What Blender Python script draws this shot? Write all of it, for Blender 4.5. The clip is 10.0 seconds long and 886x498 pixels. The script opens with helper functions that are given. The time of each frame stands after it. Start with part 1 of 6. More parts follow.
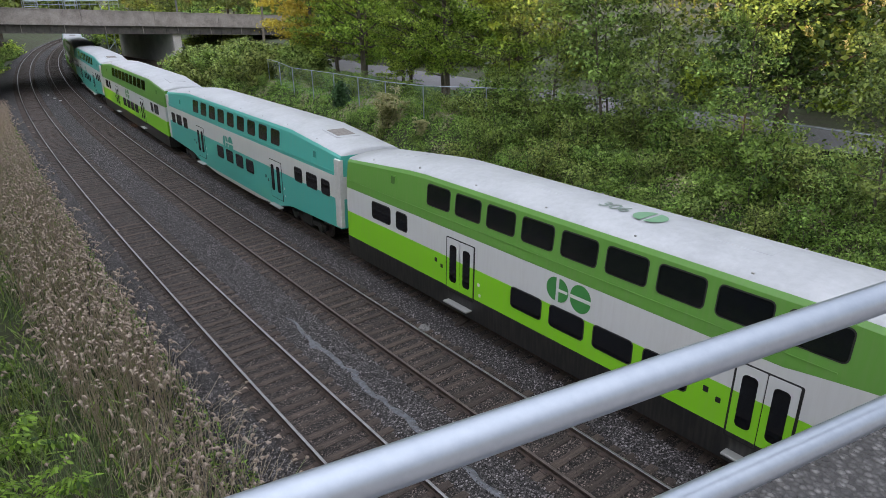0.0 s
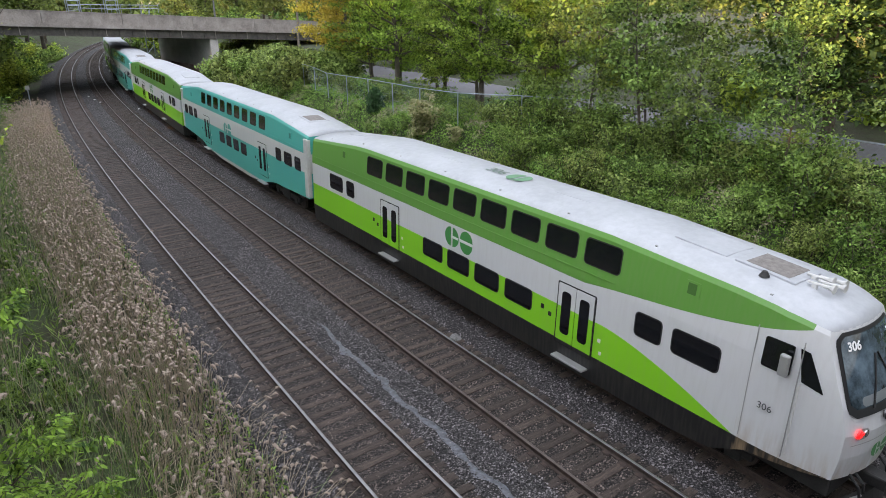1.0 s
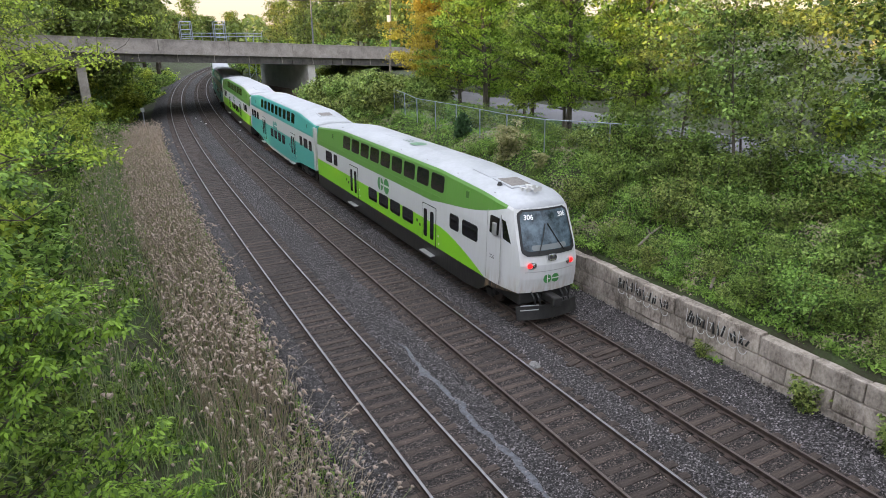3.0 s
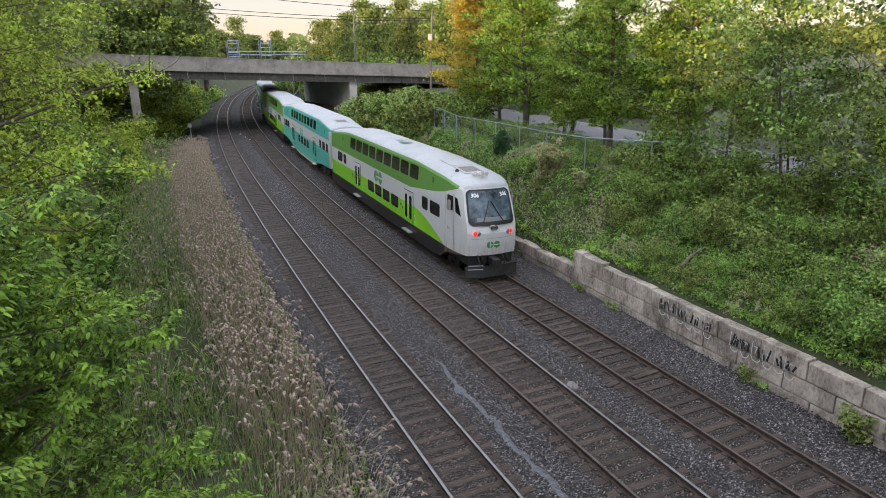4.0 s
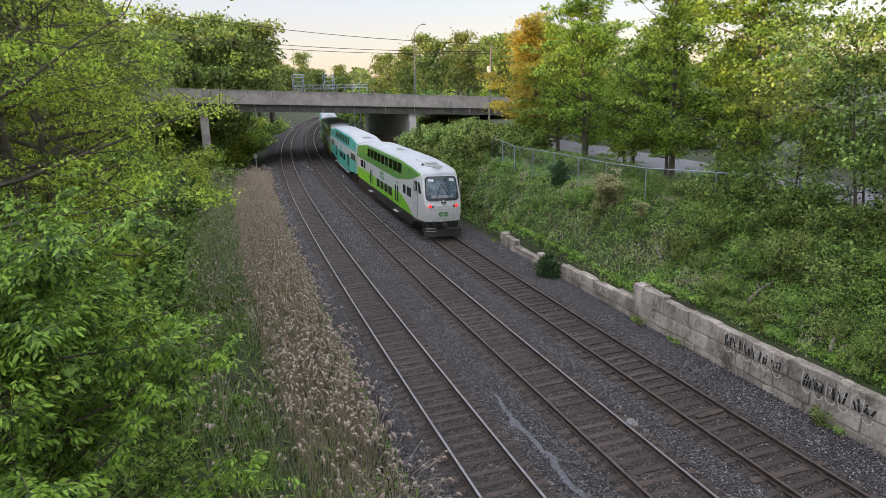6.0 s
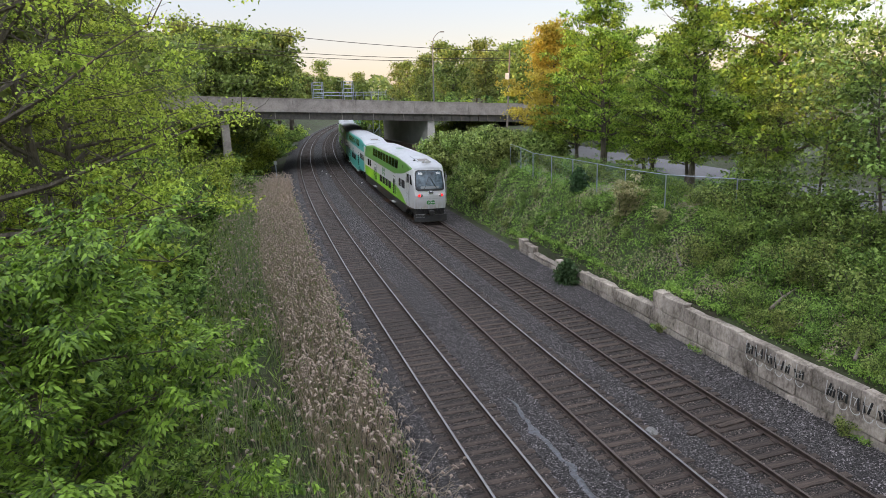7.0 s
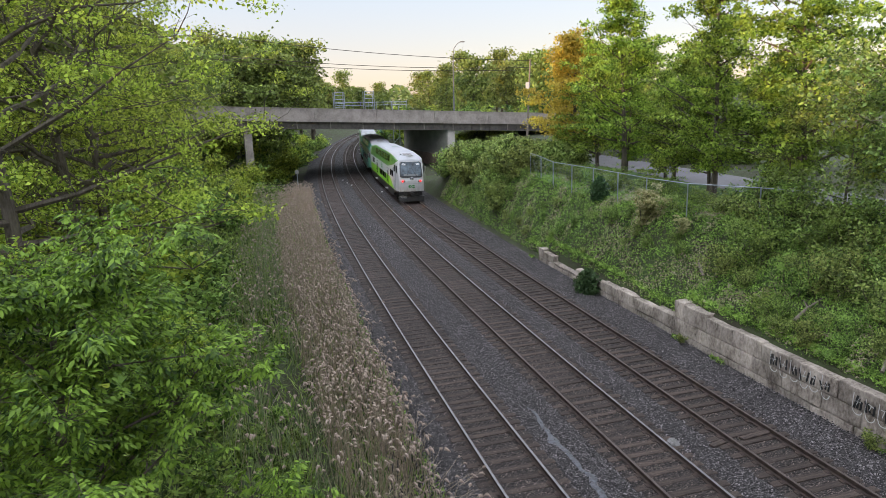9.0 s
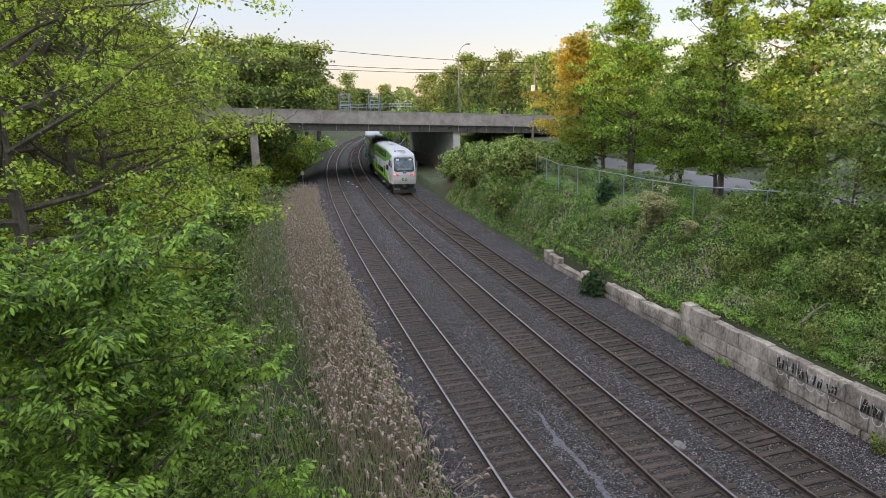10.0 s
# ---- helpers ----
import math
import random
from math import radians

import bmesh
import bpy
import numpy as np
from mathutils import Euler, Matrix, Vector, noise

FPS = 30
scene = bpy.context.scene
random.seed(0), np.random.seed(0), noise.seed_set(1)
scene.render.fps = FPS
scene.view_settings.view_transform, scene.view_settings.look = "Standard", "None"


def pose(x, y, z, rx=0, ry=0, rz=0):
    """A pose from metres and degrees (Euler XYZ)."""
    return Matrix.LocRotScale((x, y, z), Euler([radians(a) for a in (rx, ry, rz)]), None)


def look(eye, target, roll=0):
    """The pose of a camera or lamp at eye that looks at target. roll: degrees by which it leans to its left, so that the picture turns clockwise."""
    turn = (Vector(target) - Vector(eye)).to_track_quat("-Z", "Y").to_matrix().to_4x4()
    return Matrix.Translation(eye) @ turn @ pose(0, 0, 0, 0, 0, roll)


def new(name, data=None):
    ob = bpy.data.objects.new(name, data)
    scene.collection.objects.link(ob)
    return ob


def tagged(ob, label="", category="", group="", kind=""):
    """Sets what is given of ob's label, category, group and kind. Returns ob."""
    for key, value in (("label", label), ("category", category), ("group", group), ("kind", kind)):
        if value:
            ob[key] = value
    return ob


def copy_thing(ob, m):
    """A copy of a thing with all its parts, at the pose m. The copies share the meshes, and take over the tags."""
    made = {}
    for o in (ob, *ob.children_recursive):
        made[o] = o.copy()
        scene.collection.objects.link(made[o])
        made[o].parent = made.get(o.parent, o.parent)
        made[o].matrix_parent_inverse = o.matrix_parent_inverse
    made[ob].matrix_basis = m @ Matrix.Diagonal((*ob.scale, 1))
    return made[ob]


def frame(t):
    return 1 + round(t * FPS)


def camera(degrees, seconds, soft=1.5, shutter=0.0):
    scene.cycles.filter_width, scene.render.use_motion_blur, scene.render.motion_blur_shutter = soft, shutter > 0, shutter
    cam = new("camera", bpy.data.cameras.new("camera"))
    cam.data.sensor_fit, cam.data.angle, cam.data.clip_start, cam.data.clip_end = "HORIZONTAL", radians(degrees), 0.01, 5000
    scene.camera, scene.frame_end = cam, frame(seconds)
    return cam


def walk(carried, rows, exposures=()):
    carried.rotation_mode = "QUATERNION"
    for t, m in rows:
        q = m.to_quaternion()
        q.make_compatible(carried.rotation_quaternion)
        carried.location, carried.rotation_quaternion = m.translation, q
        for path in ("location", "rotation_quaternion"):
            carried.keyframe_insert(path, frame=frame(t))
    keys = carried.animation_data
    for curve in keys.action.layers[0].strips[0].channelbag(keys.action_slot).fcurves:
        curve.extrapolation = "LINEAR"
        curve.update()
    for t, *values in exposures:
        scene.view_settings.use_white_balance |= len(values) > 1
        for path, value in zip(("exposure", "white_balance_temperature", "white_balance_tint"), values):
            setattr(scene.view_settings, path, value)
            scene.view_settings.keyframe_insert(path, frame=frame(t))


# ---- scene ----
cam = camera(68.33, 10.0, soft=0.5)
CAM = [
    # seconds, x, y, z, yaw, pitch, roll
    (0.0, 0.332, -0.127, 10.248, -22.18, -21.60, -1.12),
    (0.5, 0.268, 0.099, 10.236, -20.72, -20.90, -0.58),
    (1.0, 0.211, 0.204, 10.211, -19.71, -20.97, -0.61),
    (1.5, 0.254, 0.181, 10.239, -18.66, -20.92, -0.84),
    (2.0, 0.237, 0.147, 10.268, -16.87, -20.12, -1.03),
    (2.5, 0.181, 0.064, 10.342, -14.41, -19.56, -1.08),
    (4.0, 0.105, 0.086, 10.346, -8.77, -17.36, -1.16),
    (4.5, 0.118, 0.122, 10.321, -7.43, -16.81, -1.40),
    (5.0, 0.135, 0.165, 10.306, -5.88, -16.00, -1.70),
    (5.5, 0.120, 0.155, 10.310, -4.72, -15.19, -1.65),
    (7.0, 0.060, 0.079, 10.330, -2.14, -13.98, -1.93),
    (7.5, 0.067, 0.107, 10.299, -1.62, -13.72, -1.87),
    (8.0, 0.082, 0.147, 10.284, -1.10, -13.27, -1.92),
    (8.5, 0.082, 0.056, 10.316, -0.67, -13.19, -2.01),
    (9.0, 0.058, 0.025, 10.316, -0.39, -13.12, -2.14),
    (9.5, 0.025, 0.035, 10.278, -0.21, -13.00, -2.04),
    (10.0, 0.000, 0.000, 10.293, 0.00, -12.92, -1.96),
]
walk(cam, [(t, pose(x, y, z, 90 + pitch, 0, yaw) @ pose(0, 0, 0, 0, 0, roll)) for t, x, y, z, yaw, pitch, roll in CAM],
     exposures=[(0.0, 1.20, 6950, 17), (0.5, 1.34, 6950, 17), (1.5, 1.50, 6950, 17), (2.5, 1.60, 6950, 17), (4.0, 1.36, 6880, 17), (5.0, 1.33, 6860, 17), (10.0, 1.35, 6860, 17)])

# ---- world, sun and exposure ----
SUN_EL, SUN_AZ = 9.0, 246.0     # degrees above the horizon; bearing clockwise from +y
world = bpy.data.worlds.new("world")
scene.world = world
world.use_nodes = True
wn = world.node_tree.nodes
sky = wn.new("ShaderNodeTexSky")
sky.sky_type, sky.sun_disc = "NISHITA", False
sky.sun_elevation, sky.sun_rotation = radians(SUN_EL), radians(SUN_AZ)
sky.dust_density, sky.ozone_density, sky.air_density = 0.25, 1.6, 0.85
# fill glow added to the clear sky: brighter overhead, warm towards the horizon
wl = world.node_tree.links
tc_, sp_ = wn.new("ShaderNodeTexCoord"), wn.new("ShaderNodeSeparateXYZ")
wl.new(tc_.outputs["Generated"], sp_.inputs[0])
up_, ramp_, side_ = (wn.new("ShaderNodeMapRange") for _ in range(3))
# the added glow is brighter on the side where the sun stands
dot_ = wn.new("ShaderNodeVectorMath")
dot_.operation = "DOT_PRODUCT"
dot_.inputs[1].default_value = (math.sin(radians(SUN_AZ)), math.cos(radians(SUN_AZ)), 0.0)
wl.new(tc_.outputs["Generated"], dot_.inputs[0])
side_.inputs[1].default_value, side_.inputs[2].default_value = 0.3, 1.0
side_.inputs[3].default_value, side_.inputs[4].default_value = 1.75, 8.5
wl.new(dot_.outputs["Value"], side_.inputs[0])
up_.inputs[1].default_value = 0.30
up_.inputs[4].default_value = 6.9
wl.new(side_.outputs[0], up_.inputs[3])
wl.new(sp_.outputs[2], up_.inputs[0])
ramp_.inputs[2].default_value = 0.15
wl.new(sp_.outputs[2], ramp_.inputs[0])
tint_ = wn.new("ShaderNodeMix")
tint_.data_type = "RGBA"
tint_.inputs[6].default_value, tint_.inputs[7].default_value = (1.0, 0.80, 0.67, 1), (0.84, 0.95, 1.07, 1)
wl.new(ramp_.outputs[0], tint_.inputs[0])
fill_, clear_, both_ = (wn.new("ShaderNodeVectorMath") for _ in range(3))
fill_.operation, clear_.operation, both_.operation = "SCALE", "SCALE", "ADD"
wl.new(tint_.outputs[2], fill_.inputs[0])
wl.new(up_.outputs[0], fill_.inputs[3])
wl.new(sky.outputs[0], clear_.inputs[0])
clear_.inputs[3].default_value = 0.22
wl.new(fill_.outputs[0], both_.inputs[0])
wl.new(clear_.outputs[0], both_.inputs[1])
wl.new(both_.outputs[0], wn["Background"].inputs[0])
wn["Background"].inputs[1].default_value = 0.15
sun_data = bpy.data.lights.new("sun", "SUN")
sun_data.energy, sun_data.angle, sun_data.color = 3.2, radians(0.6), (1.0, 0.64, 0.30)
sun = new("sun", sun_data)
a_, e_ = radians(SUN_AZ), radians(SUN_EL)
sun.matrix_world = look((0, 0, 60), (-math.sin(a_) * math.cos(e_), -math.cos(a_) * math.cos(e_), 60 - math.sin(e_)))


# ---- materials ----
def surface(name, c1, c2, scale=4.0, rough=0.8, bump=0.3, metal=0.0, fine=40.0, dist=0.02, spec=0.5, vary=0.0, axis=(1, 1, 1)):
    """Two colours mixed by a coarse and a fine noise, with relief."""
    m = bpy.data.materials.new(name)
    m.use_nodes = True
    n, l = m.node_tree.nodes, m.node_tree.links
    b = n["Principled BSDF"]
    tc = n.new("ShaderNodeTexCoord")
    mp = n.new("ShaderNodeMapping")
    mp.inputs["Scale"].default_value = axis
    l.new(tc.outputs["Object"], mp.inputs[0])
    n1, n2 = n.new("ShaderNodeTexNoise"), n.new("ShaderNodeTexNoise")
    for q, s in ((n1, scale), (n2, fine)):
        l.new(mp.outputs[0], q.inputs["Vector"])
        q.inputs["Scale"].default_value, q.inputs["Detail"].default_value, q.inputs["Roughness"].default_value = s, 6, 0.65
    add = n.new("ShaderNodeMath")
    add.operation = "MULTIPLY_ADD"
    l.new(n2.outputs[0], add.inputs[0])
    add.inputs[1].default_value = 0.6
    l.new(n1.outputs[0], add.inputs[2])
    rp = n.new("ShaderNodeMapRange")
    rp.inputs[1].default_value, rp.inputs[2].default_value = 0.62, 0.98
    l.new(add.outputs[0], rp.inputs[0])
    mx = n.new("ShaderNodeMix")
    mx.data_type = "RGBA"
    mx.inputs[6].default_value, mx.inputs[7].default_value = (*c1, 1), (*c2, 1)
    l.new(rp.outputs[0], mx.inputs[0])
    out = mx.outputs[2]
    if vary:
        oi = n.new("ShaderNodeObjectInfo")
        hs = n.new("ShaderNodeHueSaturation")
        mr = n.new("ShaderNodeMapRange")
        mr.inputs[3].default_value, mr.inputs[4].default_value = 1 - vary, 1 + vary
        l.new(oi.outputs["Random"], mr.inputs[0])
        l.new(mr.outputs[0], hs.inputs["Value"])
        l.new(out, hs.inputs["Color"])
        out = hs.outputs[0]
    l.new(out, b.inputs["Base Color"])
    b.inputs["Roughness"].default_value, b.inputs["Metallic"].default_value = rough, metal
    b.inputs["Specular IOR Level"].default_value = spec
    if bump:
        bp = n.new("ShaderNodeBump")
        bp.inputs["Strength"].default_value, bp.inputs["Distance"].default_value = bump, dist
        l.new(n2.outputs[0], bp.inputs["Height"])
        l.new(bp.outputs[0], b.inputs["Normal"])
    return m


def stones(name, dark, light, scale, rough=0.9):
    """Crushed stone: each piece its own grey, shade in the gaps painted dark, rounded relief."""
    m = bpy.data.materials.new(name)
    m.use_nodes = True
    n, l = m.node_tree.nodes, m.node_tree.links
    b = n["Principled BSDF"]
    tc, vo, nz = n.new("ShaderNodeTexCoord"), n.new("ShaderNodeTexVoronoi"), n.new("ShaderNodeTexNoise")
    l.new(tc.outputs["Object"], vo.inputs["Vector"])
    l.new(tc.outputs["Object"], nz.inputs["Vector"])
    vo.inputs["Scale"].default_value, nz.inputs["Scale"].default_value, nz.inputs["Detail"].default_value = scale, 0.9, 5
    sep, pw, gap_shade = n.new("ShaderNodeSeparateColor"), n.new("ShaderNodeMath"), n.new("ShaderNodeMapRange")
    l.new(vo.outputs["Color"], sep.inputs[0])
    pw.operation = "POWER"
    l.new(sep.outputs[0], pw.inputs[0])
    pw.inputs[1].default_value = 1.7
    gap_shade.inputs[1].default_value, gap_shade.inputs[2].default_value, gap_shade.inputs[3].default_value, gap_shade.inputs[4].default_value = 0.30, 0.62, 1.0, 0.12
    l.new(vo.outputs["Distance"], gap_shade.inputs[0])
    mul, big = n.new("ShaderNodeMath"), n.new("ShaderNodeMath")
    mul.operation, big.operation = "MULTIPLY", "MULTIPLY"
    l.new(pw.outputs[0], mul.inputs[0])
    l.new(gap_shade.outputs[0], mul.inputs[1])
    l.new(mul.outputs[0], big.inputs[0])
    mr = n.new("ShaderNodeMapRange")
    mr.inputs[1].default_value, mr.inputs[2].default_value, mr.inputs[3].default_value, mr.inputs[4].default_value = 0.3, 0.7, 0.6, 1.25
    l.new(nz.outputs[0], mr.inputs[0])
    l.new(mr.outputs[0], big.inputs[1])
    mx = n.new("ShaderNodeMix")
    mx.data_type = "RGBA"
    mx.inputs[6].default_value, mx.inputs[7].default_value = (*dark, 1), (*light, 1)
    l.new(big.outputs[0], mx.inputs[0])
    l.new(mx.outputs[2], b.inputs["Base Color"])
    b.inputs["Roughness"].default_value = rough
    bp = n.new("ShaderNodeBump")
    bp.invert = True
    bp.inputs["Strength"].default_value, bp.inputs["Distance"].default_value = 0.9, 0.04
    l.new(vo.outputs["Distance"], bp.inputs["Height"])
    l.new(bp.outputs[0], b.inputs["Normal"])
    return m


def foliage(name, dark, light, hue=0.03, thin=0.35, rough=0.55, skew=1.0):
    """Leaves: colour varies leaf by leaf and plant by plant; light passes through."""
    m = bpy.data.materials.new(name)
    m.use_nodes = True
    n, l = m.node_tree.nodes, m.node_tree.links
    b, out = n["Principled BSDF"], n["Material Output"]
    g, oi = n.new("ShaderNodeNewGeometry"), n.new("ShaderNodeObjectInfo")
    mx = n.new("ShaderNodeMix")
    mx.data_type = "RGBA"
    mx.inputs[6].default_value, mx.inputs[7].default_value = (*dark, 1), (*light, 1)
    pw = n.new("ShaderNodeMath")
    pw.operation = "POWER"
    l.new(g.outputs["Random Per Island"], pw.inputs[0])
    pw.inputs[1].default_value = skew
    # patches of noise put bright clumps and shaded hollows into the leaf colour
    tc, nz, rg, mix_ = n.new("ShaderNodeTexCoord"), n.new("ShaderNodeTexNoise"), n.new("ShaderNodeMapRange"), n.new("ShaderNodeMath")
    l.new(tc.outputs["Object"], nz.inputs["Vector"])
    nz.inputs["Scale"].default_value, nz.inputs["Detail"].default_value = 1.6, 3
    rg.inputs[1].default_value, rg.inputs[2].default_value, rg.inputs[3].default_value, rg.inputs[4].default_value = 0.34, 0.66, -0.30, 0.30
    l.new(nz.outputs[0], rg.inputs[0])
    mix_.operation, mix_.use_clamp = "ADD", True
    l.new(pw.outputs[0], mix_.inputs[0])
    l.new(rg.outputs[0], mix_.inputs[1])
    l.new((mix_ if skew == 1.0 else pw).outputs[0], mx.inputs[0])
    hs = n.new("ShaderNodeHueSaturation")
    mr, mv = n.new("ShaderNodeMapRange"), n.new("ShaderNodeMapRange")
    mr.inputs[3].default_value, mr.inputs[4].default_value = 0.5 - hue, 0.5 + hue
    mv.inputs[3].default_value, mv.inputs[4].default_value = 0.8, 1.2
    l.new(oi.outputs["Random"], mr.inputs[0])
    l.new(oi.outputs["Random"], mv.inputs[0])
    l.new(mr.outputs[0], hs.inputs["Hue"])
    l.new(mv.outputs[0], hs.inputs["Value"])
    l.new(mx.outputs[2], hs.inputs["Color"])
    l.new(hs.outputs[0], b.inputs["Base Color"])
    b.inputs["Roughness"].default_value = rough
    b.inputs["Specular IOR Level"].default_value = 0.3
    tr = n.new("ShaderNodeBsdfTranslucent")
    l.new(hs.outputs[0], tr.inputs[0])
    ms = n.new("ShaderNodeMixShader")
    ms.inputs[0].default_value = thin
    l.new(b.outputs[0], ms.inputs[1])
    l.new(tr.outputs[0], ms.inputs[2])
    l.new(ms.outputs[0], out.inputs[0])
    return m


def plain(name, c, rough=0.5, metal=0.0, glow=0.0):
    m = bpy.data.materials.new(name)
    m.use_nodes = True
    b = m.node_tree.nodes["Principled BSDF"]
    b.inputs["Base Color"].default_value = (*c, 1)
    b.inputs["Roughness"].default_value, b.inputs["Metallic"].default_value = rough, metal
    if glow:
        b.inputs["Emission Color"].default_value, b.inputs["Emission Strength"].default_value = (*c, 1), glow
    return m


def livery(name, upper, band, lower, skirt, z_up, z_mid, z_low, sweep):
    """Train paint in bands by height on the body; with sweep the bands curve away towards the cab."""
    m = bpy.data.materials.new(name)
    m.use_nodes = True
    n, l = m.node_tree.nodes, m.node_tree.links
    b = n["Principled BSDF"]
    tc, sep = n.new("ShaderNodeTexCoord"), n.new("ShaderNodeSeparateXYZ")
    l.new(tc.outputs["Object"], sep.inputs[0])

    def op(kind, a, c, d=None):
        q = n.new("ShaderNodeMath")
        q.operation = kind
        for i, val in enumerate((a, c) if d is None else (a, c, d)):
            if isinstance(val, (int, float)):
                q.inputs[i].default_value = val
            else:
                l.new(val, q.inputs[i])
        return q.outputs[0]
    y, z = sep.outputs[1], sep.outputs[2]

    def mix(f, a, c):
        q = n.new("ShaderNodeMix")
        q.data_type = "RGBA"
        l.new(f, q.inputs[0])
        for i, val in ((6, a), (7, c)):
            if isinstance(val, tuple):
                q.inputs[i].default_value = (*val, 1)
            else:
                l.new(val, q.inputs[i])
        return q.outputs[2]
    top, low = z_up, z_mid
    up_lim = 9.0
    if sweep:
        # distance from the nose towards the cab end: 0 at the start of each curve
        u = op("MAXIMUM", op("DIVIDE", op("SUBTRACT", 7.15, y), 5.8), 0.0)
        top = op("ADD", op("MULTIPLY", op("POWER", u, 3.0), 1.0), z_up)
        top = op("ADD", top, op("MULTIPLY", op("MULTIPLY", u, op("SUBTRACT", 1.0, u)), 0.9))
        w = op("MAXIMUM", op("DIVIDE", op("SUBTRACT", 6.45, y), 4.6), 0.0)
        low = op("SUBTRACT", z_mid, op("MULTIPLY", op("POWER", w, 1.5), 1.30))
        skirt_on = op("GREATER_THAN", y, 2.2)
    col = mix(op("GREATER_THAN", z, low), lower, band)
    is_up = op("GREATER_THAN", z, top)
    if sweep:
        is_up = op("MULTIPLY", is_up, op("GREATER_THAN", y, 1.45))
    col = mix(is_up, col, upper)
    is_sk = op("LESS_THAN", z, z_low)
    if sweep:
        is_sk = op("MULTIPLY", is_sk, op("GREATER_THAN", y, op("ADD", 0.6, op("MULTIPLY", op("SUBTRACT", z_low, z), 1.0))))
        is_sk = op("MAXIMUM", is_sk, op("MULTIPLY", op("LESS_THAN", z, 0.95), op("GREATER_THAN", y, op("ADD", 1.6, 0.0))))
    col = mix(is_sk, col, skirt)
    # road dirt: streaks that run down the sides, and a dull film
    nz = n.new("ShaderNodeTexNoise")
    mp = n.new("ShaderNodeMapping")
    mp.inputs["Scale"].default_value = (5, 5, 0.6)
    l.new(tc.outputs["Object"], mp.inputs[0])
    l.new(mp.outputs[0], nz.inputs["Vector"])
    nz.inputs["Scale"].default_value, nz.inputs["Detail"].default_value = 2.2, 7
    mr = n.new("ShaderNodeMapRange")
    mr.inputs[1].default_value, mr.inputs[2].default_value, mr.inputs[3].default_value, mr.inputs[4].default_value = 0.42, 0.75, 0.0, 0.11
    l.new(nz.outputs[0], mr.inputs[0])
    col = mix(mr.outputs[0], col, (0.28, 0.24, 0.20))
    if sweep:       # rusty spray stains on the lower nose
        nose_ = op("MULTIPLY", op("LESS_THAN", y, 2.5), op("MAXIMUM", op("MULTIPLY", op("SUBTRACT", 1.75, z), 0.75), 0.0))
        blot = op("MAXIMUM", op("MULTIPLY", op("SUBTRACT", nz.outputs[0], 0.36), 3.2), 0.0)
        col = mix(op("MINIMUM", op("MULTIPLY", nose_, blot), 0.75), col, (0.34, 0.235, 0.14))
    l.new(col, b.inputs["Base Color"])
    b.inputs["Roughness"].default_value = 0.38
    return m


